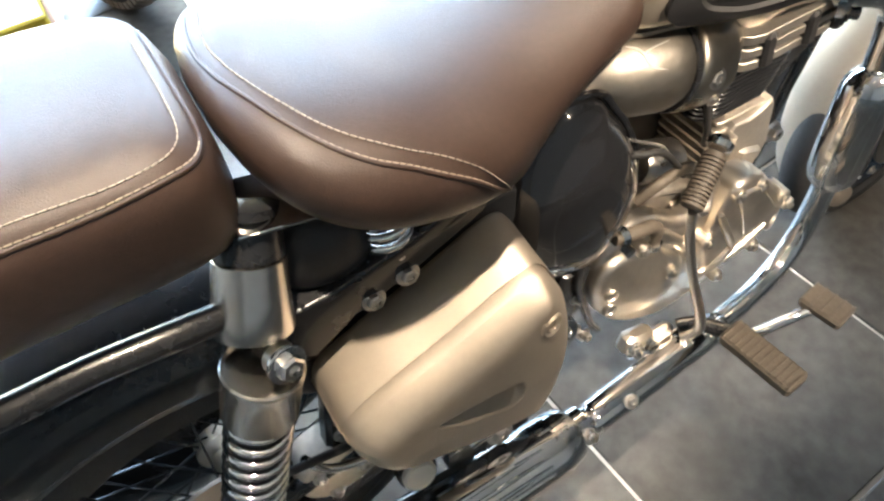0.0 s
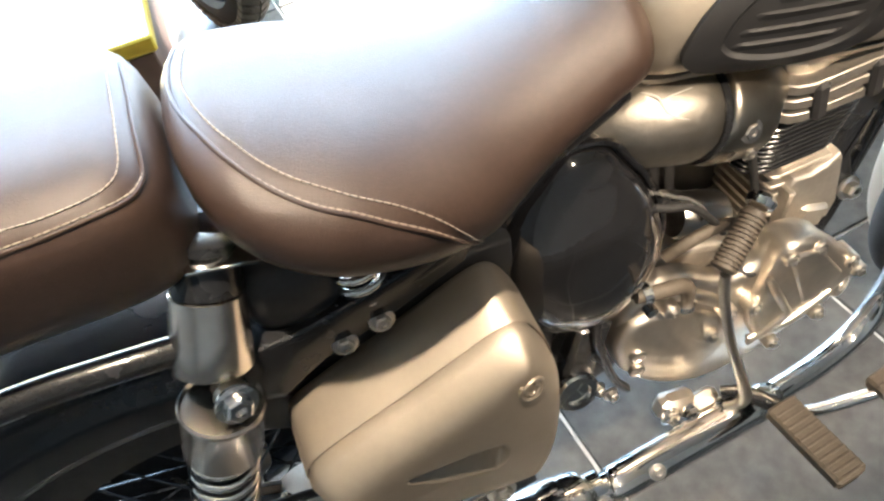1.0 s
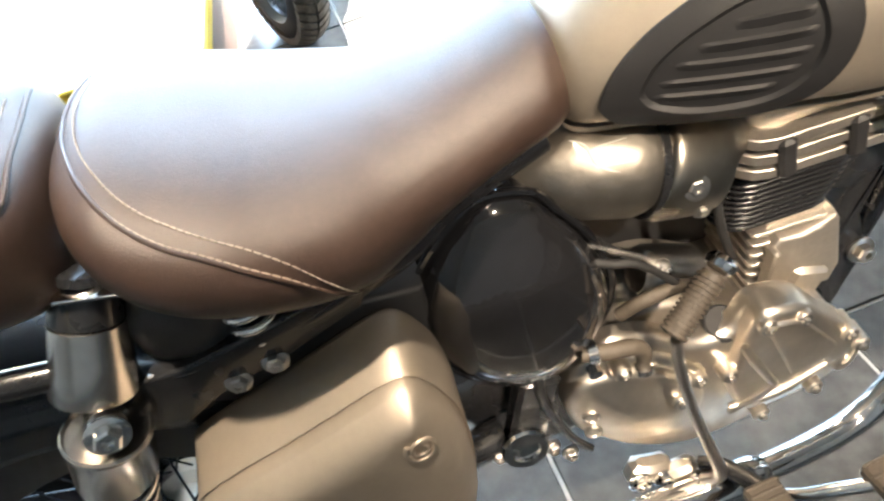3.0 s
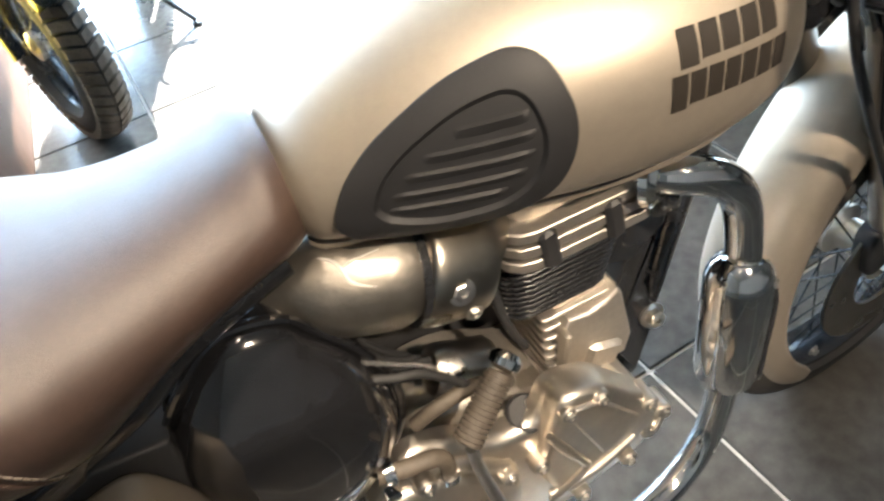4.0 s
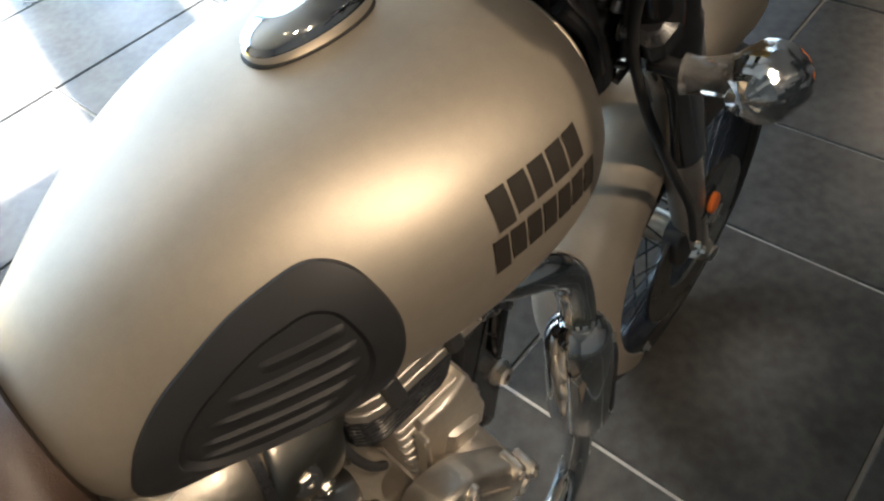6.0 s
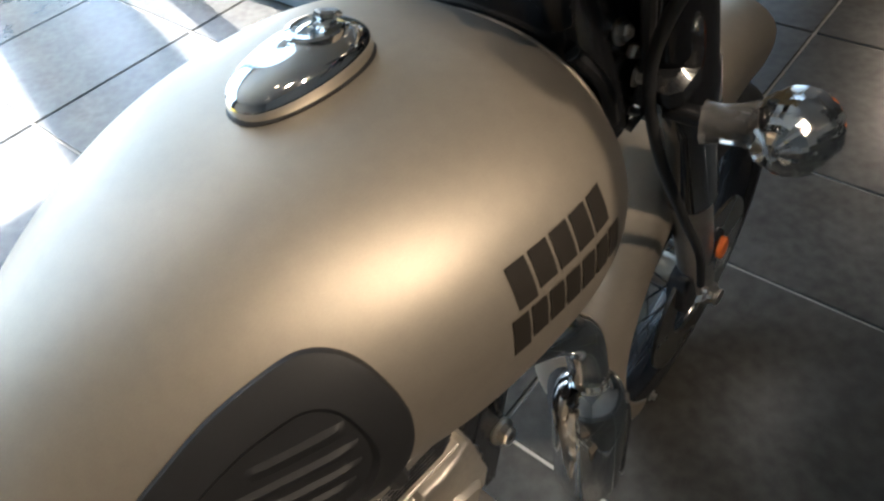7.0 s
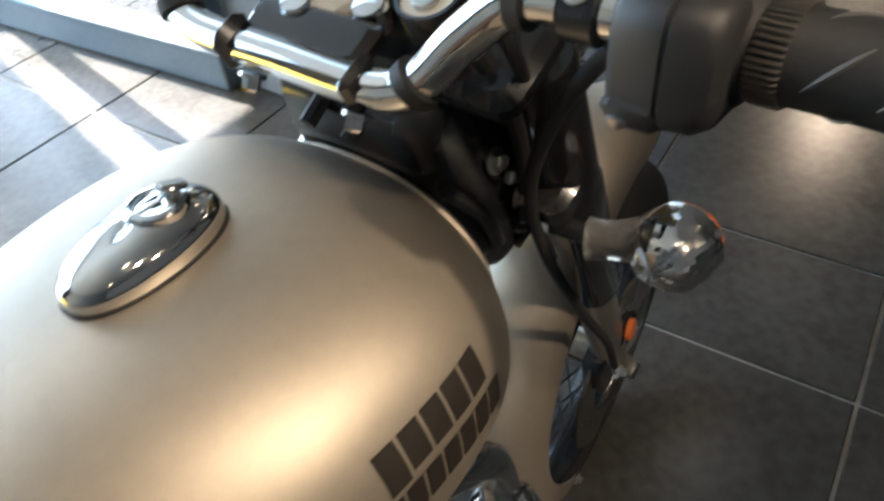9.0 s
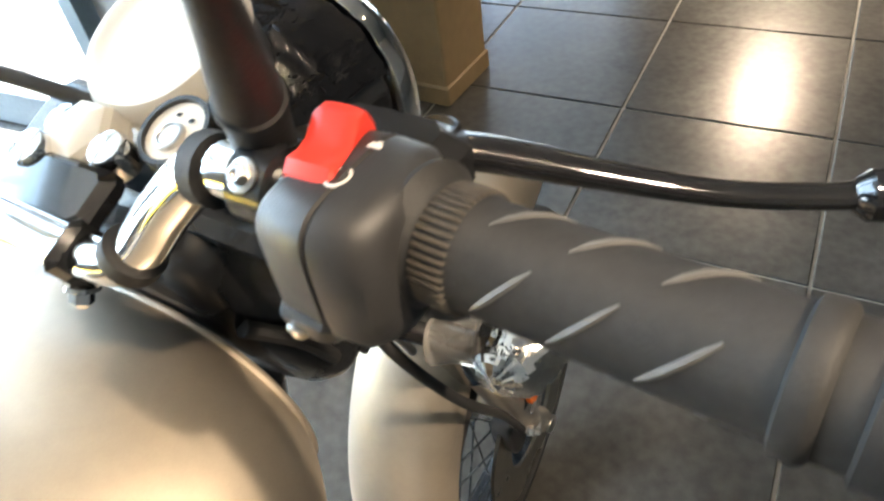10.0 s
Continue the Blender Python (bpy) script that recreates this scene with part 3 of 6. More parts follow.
SEAM_OUT = [(0.162, 0.090, 0.918), (0.154, 0.055, 0.922), (0.151, 0.020, 0.922), (0.153, -0.004, 0.9215), (0.157, -0.026, 0.921), (0.166, -0.055, 0.919), (0.175, -0.079, 0.915), (0.186, -0.099, 0.908),
            (0.197, -0.114, 0.902), (0.211, -0.129, 0.897), (0.228, -0.141, 0.889), (0.250, -0.149, 0.877), (0.2725, -0.156, 0.862), (0.300, -0.161, 0.842), (0.322, -0.160, 0.817), (0.340, -0.152, 0.793)]
SEAM_IN = [(0.175, 0.085, 0.918), (0.167, 0.050, 0.922), (0.163, 0.018, 0.923), (0.165, -0.006, 0.9225), (0.169, -0.028, 0.9215), (0.178, -0.057, 0.918), (0.188, -0.078, 0.914), (0.200, -0.098, 0.908),
           (0.216, -0.116, 0.902), (0.233, -0.128, 0.894), (0.254, -0.139, 0.8824), (0.278, -0.147, 0.8685), (0.303, -0.155, 0.8495), (0.327, -0.155, 0.820), (0.341, -0.1515, 0.794)]
for line in (SEAM_OUT, SEAM_IN):
    pts = [SEAT.near(p, 0.0009) for p in spline(line, 14)]
    build("stitching", *join(stitches(pts, 0.0052)), THREAD, seat, "cream thread")
pts = [SEAT.near(p, 0.0) for p in spline([(x + 0.0005, y - 0.002, z - 0.0025) for x, y, z in SEAM_OUT], 6)]
tube("piping", pts, 0.0021, LEATHER, seat, "raised leather seam", 8)
# pillion pad
PILL = Body([
    (-0.250, 0.060, 0.925, 0.895, 0.868, 2.6, 3.0),
    (-0.235, 0.100, 0.945, 0.895, 0.850, 3.0, 3.2),
    (-0.180, 0.122, 0.957, 0.896, 0.836, 3.4, 3.6),
    (-0.100, 0.128, 0.960, 0.896, 0.830, 3.6, 3.8),
    (0.000, 0.128, 0.958, 0.894, 0.826, 3.6, 3.8),
    (0.066, 0.126, 0.953, 0.890, 0.822, 3.6, 3.8),
    (0.105, 0.118, 0.946, 0.888, 0.820, 3.4, 3.6),
    (0.123, 0.100, 0.934, 0.886, 0.824, 3.2, 3.2),
    (0.133, 0.066, 0.914, 0.884, 0.838, 2.6, 2.6),
])
pillion = loft("pillion_seat", PILL.rings(52, 64), LEATHER, bike, "brown leather pillion pad with cream double stitching")
PIL_OUT = [(-0.235, -0.092, 0.93), (-0.16, -0.112, 0.938), (-0.08, -0.117, 0.940), (-0.016, -0.1184, 0.938), (0.025, -0.1185, 0.9355), (0.054, -0.1167, 0.9336), (0.086, -0.1125, 0.932), (0.109, -0.1025, 0.927),
           (0.120, -0.085, 0.922), (0.1235, -0.066, 0.921), (0.1235, -0.03, 0.922), (0.123, 0.02, 0.922), (0.121, 0.06, 0.92)]
PIL_IN = [(-0.235, -0.085, 0.935), (-0.16, -0.103, 0.944), (-0.08, -0.108, 0.947), (-0.010, -0.109, 0.945), (0.030, -0.1100, 0.942), (0.058, -0.109, 0.9386), (0.088, -0.104, 0.937), (0.104, -0.093, 0.933),
          (0.111, -0.078, 0.933), (0.113, -0.05, 0.935), (0.113, -0.01, 0.936), (0.112, 0.04, 0.936)]
for line in (PIL_OUT, PIL_IN):
    pts = [PILL.near(p, 0.0009) for p in spline(line, 16)]
    build("stitching", *join(stitches(pts, 0.0052)), THREAD, pillion, "cream thread")
tube("piping", [PILL.near(p, 0.0) for p in spline([(x, y * 1.01, z - 0.003) for x, y, z in PIL_OUT], 6)], 0.0021, LEATHER, pillion, "raised leather seam", 8)

# side cover
COVER = ccw(round_poly([(0.118, 0.602), (0.131, 0.625), (0.177, 0.647), (0.235, 0.668), (0.286, 0.689), (0.331, 0.706), (0.354, 0.703), (0.370, 0.676), (0.381, 0.638), (0.384, 0.582),
                        (0.376, 0.502), (0.358, 0.446), (0.332, 0.430), (0.262, 0.450), (0.188, 0.488), (0.146, 0.514), (0.124, 0.552), (0.117, 0.595)], 7))
SLOT = ccw(round_poly([(0.204, 0.599), (0.228, 0.600), (0.256, 0.597), (0.282, 0.593), (0.302, 0.585), (0.308, 0.566), (0.303, 0.548), (0.284, 0.534), (0.264, 0.543), (0.246, 0.556), (0.224, 0.578)], 4))


def cover_y(x, z, d):
    e = min(1.0, d / 0.03)
    y = -0.183 - 0.040 * math.tanh(d / 0.017)
    y += 0.10 * max(0, 0.56 - z) * e
    q = (x - 0.342) ** 2 + (z - 0.658) ** 2
    y += 0.004 * math.exp(-q / 0.0006) * e
    low = (z - 0.585 + 0.61 * (x - 0.207)) / 0.030
    y += 0.013 * min(1, max(0, edge_distance(SLOT, x, z) / 0.002)) * min(1, max(0, low))
    return y


def cover_rise(z):
    """How much higher the top face of the cover lies at its inner edge."""
    return 0.012 * min(1, max(0, (z - 0.58) / 0.04))


rings = []
for y, drop in ((-0.100, 0.016), (-0.106, 0.002), (-0.112, 0.0), (-0.145, 0.0)):
    k = (y + 0.174) / 0.068
    rings.append([(x, y if z > 0.58 else min(y, -0.10), z + cover_rise(z) * k - (drop if z > 0.58 else 0)) for x, z in COVER])
rings.append([(x, -0.174, z) for x, z in COVER])
for d, y in ((0.0005, -0.1755), (0.0014, -0.1720), (0.0024, -0.1720), (0.0029, -0.1790)):
    rings.append([(x, y, z) for x, z in inset(COVER, d)])
cx, cz = 0.262, 0.588
for k in range(61):
    f = 1 - (k / 60) ** 1.1 * 0.99
    ring = []
    for x, z in inset(COVER, 0.003):
        x, z = cx + (x - cx) * f, cz + (z - cz) * f
        ring.append((x, cover_y(x, z, edge_distance(COVER, x, z)), z))
    rings.append(ring)
cover = loft("side_cover", rings, PAINT, bike, "satin bronze side cover with a moulded badge", sharp=75)
pts = []
for k in range(48):
    a = k / 47 * 3.6 * math.pi
    r = 0.0165 - 0.011 * k / 47
    x, z = 0.342 + r * math.cos(a + 2.4) * 0.85, 0.659 + r * math.sin(a + 2.4)
    pts.append((x, cover_y(x, z, edge_distance(COVER, x, z)) - 0.0006, z))
tube("emblem", pts, 0.0024, PAINT, cover, "small moulded swirl emblem", 8)

# black oval airbox cover
OVAL = ccw(round_poly([(0.502, 0.767), (0.478, 0.778), (0.446, 0.777), (0.404, 0.738), (0.380, 0.700), (0.367, 0.662), (0.377, 0.593), (0.399, 0.540), (0.446, 0.504), (0.497, 0.499), (0.543, 0.540), (0.565, 0.594), (0.564, 0.645), (0.543, 0.702), (0.516, 0.746)], 3))
rings = [[(x, -0.02, z) for x, z in OVAL], [(x, -0.068, z) for x, z in OVAL]]
ocx, ocz = 0.466, 0.632
for k in range(1, 25):
    f = 1 - (k / 24) ** 1.5 * 0.985
    bulge = (1 - f ** 3.2) ** 0.5
    ring = []
    for x, z in OVAL:
        x, z = ocx + (x - ocx) * f, ocz + (z - ocz) * f
        ring.append((x, -0.068 - 0.058 * bulge + 0.014 * min(1, max(0, (z - 0.690) / 0.05)) * bulge, z))
    rings.append(ring)
oval = loft("airbox_cover", rings, GLOSS, bike, "glossy black oval airbox cover", sharp=60)
tube("airbox_rim", [(x, -0.078, z) for x, z in (inset(OVAL, -0.004))] + [(inset(OVAL, -0.004)[0].x, -0.078, inset(OVAL, -0.004)[0].y)], 0.0045, GLOSS, bike, "glossy rim of the airbox", 8)

# ---- engine ----
engine = new("engine")
engine.parent = bike
engine["label"] = "polished alloy single-cylinder engine"
CASE = ccw(round_poly([(0.500, 0.470), (0.512, 0.515), (0.550, 0.545), (0.600, 0.535), (0.650, 0.497), (0.700, 0.496), (0.724, 0.533), (0.775, 0.520), (0.825, 0.462), (0.860, 0.415), (0.872, 0.370),
                       (0.855, 0.315), (0.790, 0.290), (0.710, 0.262), (0.640, 0.262), (0.560, 0.315), (0.515, 0.395)], 4))
build("crankcase", *slab_data([(x, min(z, 0.462)) for x, z in CASE], 0.13, -0.085, 0.006), CAST, engine, "alloy crankcase halves", 50)
build("case_cover", *slab_data(CASE, -0.080, -0.110, 0.016, 5, 0.003), ALLOY, engine, "polished alloy right engine cover", 50)
BOSS = ccw(round_poly([(0.496, 0.472), (0.520, 0.508), (0.570, 0.500), (0.625, 0.462), (0.668, 0.405), (0.662, 0.352), (0.620, 0.325), (0.560, 0.345), (0.514, 0.392), (0.498, 0.430)], 4))
build("crank_cover", *slab_data(BOSS, -0.09, -0.122, 0.016, 5, 0.014), ALLOY, engine, "polished pear-shaped crank cover", 60)
FRONT = ccw(round_poly([(0.700, 0.470), (0.712, 0.510), (0.728, 0.536), (0.774, 0.526), (0.806, 0.490), (0.845, 0.448), (0.858, 0.415), (0.838, 0.385), (0.790, 0.352), (0.735, 0.332), (0.712, 0.350), (0.690, 0.420)], 3))
build("clutch_cover", *slab_data(FRONT, -0.09, -0.128, 0.012, 4, 0.003), ALLOY, engine, "polished clutch cover", 50)
PLATE = ccw([(0.727, 0.512), (0.736, 0.522), (0.768, 0.514), (0.822, 0.440), (0.820, 0.424), (0.790, 0.402), (0.770, 0.404)])
build("access_plate", *slab_data(PLATE, -0.12, -0.1345, 0.004, 3, 0.001), ALLOY, engine, "raised access plate", 40)
RIDGE = [(0.700, -0.1255, 0.345), (0.728, -0.130, 0.372), (0.748, -0.131, 0.392), (0.742, -0.131, 0.410), (0.716, -0.1305, 0.462), (0.704, -0.127, 0.490)]
tube("casting_rib", RIDGE, [0.004, 0.006, 0.006, 0.006, 0.006, 0.004], ALLOY, engine, "", 10, 5)
tube("casting_rib", [(0.700, -0.124, 0.355), (0.760, -0.128, 0.366), (0.820, -0.128, 0.395)], [0.005, 0.008, 0.005], ALLOY, engine, "", 10, 5)
tube("casting_rib", [(0.560, -0.110, 0.530), (0.610, -0.114, 0.500), (0.660, -0.118, 0.450)], [0.006, 0.009, 0.006], ALLOY, engine, "", 10, 5)
for x, z in ((0.651, 0.453), (0.690, 0.440), (0.770, 0.512), (0.839, 0.446), (0.860, 0.415), (0.813, 0.345), (0.745, 0.318), (0.629, 0.418), (0.728, 0.516), (0.560, 0.520)):
    turned("casting_boss", [(0, 0.012), (0.030, 0.011), (0.032, 0.009)], (x, -0.100, z), (0, -1, 0), ALLOY, engine, "", 16)
    bolt((x, -0.131, z), (0, -1, 0), engine, 0.006, 0.005, STEEL)
for x, z in ((0.521, 0.446), (0.522, 0.410)):
    turned("plug", [(0, 0.011), (0.006, 0.011), (0.007, 0.009), (0.004, 0.008), (0.004, 0.001)], (x, -0.1225, z), (-0.15, -1, 0), STEEL, engine, "recessed plug", 18)
turned("timing_cap", [(0, 0.024), (0.006, 0.024), (0.009, 0.021), (0.009, 0.013), (0.005, 0.012), (0.005, 0.001)], (0.860, -0.108, 0.368), (0.35, -1, 0.1), ALLOY, engine, "round timing cap")
turned("oil_filler_cap", [(0, 0.019), (0.020, 0.019), (0.021, 0.023), (0.031, 0.023), (0.034, 0.020), (0.034, 0.001)], (0.694, -0.076, 0.464), (0.1, -0.45, 0.9), MATTE, engine, "black oil filler cap", 20)
turned("filler_neck", [(0, 0.026), (0.010, 0.026), (0.012, 0.023)], (0.692, -0.074, 0.455), (0.1, -0.45, 0.9), ALLOY, engine)

def plate_ring(z, thick, cx, cy, hx, hy, r):
    poly = []
    for sx, sy in ((1, 1), (-1, 1), (-1, -1), (1, -1)):
        for k in range(4):
            a = math.atan2(sy, sx) - math.pi / 4 + k / 3 * math.pi / 2
            poly.append((cx + sx * (hx - r) + r * math.cos(a), cy + sy * (hy - r) + r * math.sin(a)))
    b = min(0.0012, thick * 0.3)
    rings = []
    for zz, k in ((z, 1 - b / hx), (z + b, 1), (z + thick - b, 1), (z + thick, 1 - b / hx)):
        rings.append([(cx + (x - cx) * k, cy + (y - cy) * k, zz) for x, y in poly])
    return loft_data(rings, True)


build("barrel", *plate_ring(0.45, 0.160, 0.804, 0.004, 0.038, 0.046, 0.010), CAST, engine, "alloy barrel")
for k in range(7):
    z = 0.466 + 0.0172 * k
    build("fin", *plate_ring(z, 0.0060, 0.802 - 0.0005 * k, 0.004, 0.050, 0.054, 0.007), CAST, engine)
build("barrel_shoulder", *slab_data(ccw([(0.770, 0.455), (0.768, 0.552), (0.778, 0.566), (0.806, 0.560), (0.826, 0.566), (0.843, 0.580), (0.850, 0.568), (0.866, 0.486), (0.858, 0.455)]), 0.03, -0.058, 0.006), CAST, engine, "smooth cast shoulder")
build("upper_barrel", *plate_ring(0.590, 0.105, 0.772, 0, 0.062, 0.050, 0.028), FRAMEP, engine, "black upper barrel")
for k in range(10):
    build("fin", *plate_ring(0.597 + 0.0088 * k, 0.0052, 0.774 + 0.0006 * k, 0, 0.068 + 0.001 * k, 0.055 + 0.0012 * k, 0.03), FRAMEP, engine, "black fin")
build("cylinder_head", *plate_ring(0.698, 0.077, 0.786, 0, 0.076, 0.072, 0.03), CAST, engine, "alloy cylinder head")
for k in range(3):
    build("fin", *plate_ring(0.700 + 0.0190 * k, 0.0125, 0.789, 0, 0.090, 0.087 + 0.001 * k, 0.030), CAST, engine, "thick alloy head fin")
# raised black blocks; their colour stands in for the shade inside bolt recesses
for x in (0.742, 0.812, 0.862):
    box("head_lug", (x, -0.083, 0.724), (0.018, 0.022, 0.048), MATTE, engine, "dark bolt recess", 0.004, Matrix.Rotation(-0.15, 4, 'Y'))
box("rocker_cover", (0.790, 0, 0.772), (0.150, 0.150, 0.040), CAST, engine, "", 0.012)
box("shoulder_rib", (0.767, -0.060, 0.515), (0.008, 0.020, 0.082), CAST, engine, "", 0.003, Matrix.Rotation(0.10, 4, 'Y'))
box("shoulder_step", (0.822, -0.054, 0.478), (0.050, 0.022, 0.040), CAST, engine, "", 0.006, Matrix.Rotation(0.35, 4, 'Y'))
# gearbox top and the black stay beside the barrel
build("gearbox_top", *slab_data(ccw(round_poly([(0.560, 0.455), (0.572, 0.500), (0.610, 0.522), (0.660, 0.516), (0.712, 0.486), (0.742, 0.455)], 3)), 0.05, -0.062, 0.010), CAST, engine, "rough cast gearbox top", 50)
build("head_stay", *slab_data(ccw([(0.842, 0.592), (0.850, 0.690), (0.900, 0.712), (0.945, 0.700), (0.925, 0.612), (0.880, 0.578)]), 0.020, -0.030, 0.004), FRAMEP, engine, "black head stay")
# mounting plate and downtube in front
BR = ccw([(0.858, 0.434), (0.862, 0.521), (0.879, 0.570), (0.921, 0.608), (0.932, 0.644), (0.908, 0.520), (0.934, 0.448), (0.905, 0.341)])
build("engine_mount", *slab_data(BR, 0.030, -0.024, 0.004), FRAMEP, bike, "black engine mounting plate")
bolt((0.920, -0.026, 0.453), (0, -1, 0.2), bike, 0.012, 0.014, STEEL, "mount_bolt")
bolt((0.866, -0.030, 0.482), (0, -1, 0.2), bike, 0.008, 0.010, STEEL, "mount_bolt")
tube("downtube", [(1.030, 0, 0.860), (0.975, 0, 0.640), (0.915, 0, 0.400), (0.900, 0, 0.330)], 0.018, FRAMEP, bike, "black frame downtube", 16, 4)

# intake
tube("intake_cover", [(0.448, -0.010, 0.738), (0.470, -0.012, 0.740), (0.510, -0.024, 0.747), (0.555, -0.038, 0.750), (0.600, -0.045, 0.744), (0.614, -0.045, 0.739)], [0.024, 0.034, 0.044, 0.052, 0.055, 0.050], FILMED, engine, "polished intake cover under creased film", 28, 6)
tube("intake_ring", [(0.612, -0.045, 0.739), (0.620, -0.045, 0.737)], 0.057, FRAMEP, engine, "", 28)
tube("throttle_cover", [(0.620, -0.045, 0.737), (0.626, -0.045, 0.735), (0.650, -0.044, 0.728), (0.676, -0.042, 0.720), (0.680, -0.042, 0.718)], [0.056, 0.060, 0.060, 0.058, 0.053], DULL, engine, "polished throttle body cover", 28, 4)
bolt((0.645, -0.103, 0.738), (0, -1, 0.35), engine, 0.0085, 0.004, STEEL, "screw")
bolt((0.655, -0.098, 0.700), (0, -1, -0.2), engine, 0.006, 0.004, STEEL, "screw")
# folds of the clear film over the intake
IN_C = [(0.470, -0.012, 0.740), (0.510, -0.024, 0.747), (0.555, -0.038, 0.750), (0.600, -0.045, 0.744)]
IN_R = [0.034, 0.044, 0.052, 0.055]


def on_intake(u, a, lift=0.0008):
    """A point on the intake's skin, u along it and a round it."""
    k = min(2, int(u * 3))
    w = u * 3 - k
    c = Vector(IN_C[k]).lerp(Vector(IN_C[k + 1]), w)
    r = IN_R[k] + (IN_R[k + 1] - IN_R[k]) * w + lift
    return c + Vector((0, -math.cos(a) * r, math.sin(a) * r))


for fold, r in (([(0.05, 0.9), (0.25, 1.05), (0.5, 1.0), (0.62, 0.8)], 0.0016), ([(0.55, 1.25), (0.68, 1.0), (0.72, 0.65), (0.85, 0.5)], 0.0018), ([(0.60, 0.75), (0.75, 0.95), (0.95, 1.05)], 0.0012),
                ([(0.20, 0.55), (0.40, 0.62), (0.60, 0.50), (0.80, 0.20)], 0.0013), ([(0.35, 1.3), (0.50, 1.22), (0.70, 1.28)], 0.0012), ([(0.62, 0.35), (0.80, 0.05), (0.93, -0.2)], 0.0010)):
    tube("film_crease", [on_intake(u, a) for u, a in fold], [r * 0.4] + [r] * (len(fold) - 2) + [r * 0.4], FOLD, engine, "", 6, 5)

# airbox, extended by an added panel that blocks the bright floor behind the intake
slab("airbox", ccw([(0.38, 0.50), (0.37, 0.74), (0.44, 0.80), (0.60, 0.79), (0.69, 0.75), (0.82, 0.74), (0.82, 0.44), (0.56, 0.44)]), 0.10, 0.062, MATTE, bike, "black airbox", 0.012)
# starter, wiring and hoses between airbox and cylinder
turned("starter_motor", [(0, 0.012), (0.004, 0.026), (0.012, 0.030), (0.070, 0.030), (0.076, 0.026), (0.082, 0.012)], (0.612, -0.036, 0.570), (0.9, -0.05, -0.35), STEEL, engine, "brushed steel starter motor")
tube("wire", [(0.535, -0.085, 0.672), (0.565, -0.092, 0.660), (0.594, -0.094, 0.648), (0.629, -0.092, 0.606), (0.650, -0.090, 0.572)], 0.0045, RUBBER, engine, "black sheathed wire", 10, 6)
tube("wire", [(0.540, -0.080, 0.690), (0.575, -0.086, 0.668), (0.600, -0.088, 0.650), (0.622, -0.084, 0.618)], 0.0022, CLEAR, engine, "pale wire", 8, 6)
tube("breather_hose", [(0.520, -0.112, 0.556), (0.540, -0.116, 0.553), (0.560, -0.118, 0.551), (0.578, -0.118, 0.546), (0.588, -0.118, 0.532), (0.588, -0.117, 0.505)], 0.0095, PEDALR, engine, "dark rubber breather hose", 14, 6)
for p, d, r in (((0.527, -0.113, 0.554), (1, -0.1, 0), 0.0135), ((0.588, -0.117, 0.508), (0, 0, -1), 0.0125)):
    turned("hose_clip", [(0, r), (0.010, r), (0.011, r * 0.92)], p, d, CHROME, engine, "chrome hose clip", 18)
turned("clip_screw", [(0, 0.008), (0.012, 0.008), (0.013, 0.006)], (0.527, -0.126, 0.548), (0, -1, 0), CHROME, engine, "", 10)
for k in range(3):
    y = -0.03 - 0.008 * k
    tube("wire", [(0.50 + 0.01 * k, y, 0.79 - 0.012 * k), (0.56, y - 0.01, 0.66 - 0.01 * k), (0.60 + 0.008 * k, y, 0.60)], 0.004, RUBBER, engine, "black wire", 8, 5)

tube("vent_hose", [(0.575, -0.086, 0.566), (0.600, -0.094, 0.588), (0.640, -0.092, 0.590), (0.675, -0.084, 0.566), (0.690, -0.070, 0.535)], 0.008, PEDALR, engine, "thick black vent hose", 14, 6)
tube("wire", [(0.690, -0.060, 0.690), (0.694, -0.066, 0.645), (0.706, -0.066, 0.600), (0.722, -0.056, 0.560)], 0.005, RUBBER, engine, "black sheathed wire", 10, 6)

# black oval airbox trim
slab("engine_shelf", ccw([(0.360, 0.600), (0.420, 0.615), (0.500, 0.600), (0.540, 0.510), (0.560, 0.410), (0.570, 0.330), (0.500, 0.300), (0.420, 0.300), (0.372, 0.420)]), 0.06, -0.060, FRAMEP, bike, "black frame shelf behind the engine", 0.01)
ringp = Vector((0.437, -0.122, 0.415))
turned("pivot_ring", [(0, 0.030), (0.006, 0.030), (0.009, 0.027), (0.009, 0.018), (0.004, 0.0165), (0.002, 0.001)], ringp + Vector((0, 0.004, 0)), (0, -1, 0.25), CHROME, bike, "bright swingarm pivot cap")
for p in ((0.476, -0.105, 0.455), (0.470, -0.115, 0.388), (0.492, -0.112, 0.352), (0.404, -0.105, 0.392)):
    bolt(p, (0.1, -1, 0.2), bike, 0.0075, 0.010, STEEL)
box("pivot_link", (0.455, -0.092, 0.44), (0.05, 0.03, 0.16), FRAMEP, bike, "", 0.006, Matrix.Rotation(0.25, 4, 'Y'))
tube("brake_hose", [(0.478, -0.105, 0.56), (0.470, -0.112, 0.50), (0.482, -0.114, 0.44), (0.500, -0.112, 0.38), (0.520, -0.11, 0.34)], 0.006, FRAMEP, bike, "black hose", 10, 6)

# lower castings by the footrest
for c, sz, rot in (((0.590, -0.128, 0.268), (0.060, 0.030, 0.040), 0.3), ((0.628, -0.140, 0.262), (0.050, 0.026, 0.030), -0.2)):
    box("footrest_casting", c, sz, ALLOY, bike, "polished footrest casting", 0.008, Matrix.Rotation(rot, 4, 'Y'))
for p in ((0.572, -0.145, 0.272), (0.606, -0.146, 0.262), (0.650, -0.158, 0.262), (0.700, -0.176, 0.262)):
    bolt(p, (0, -1, 0.4), bike, 0.011, 0.009, CHROME)

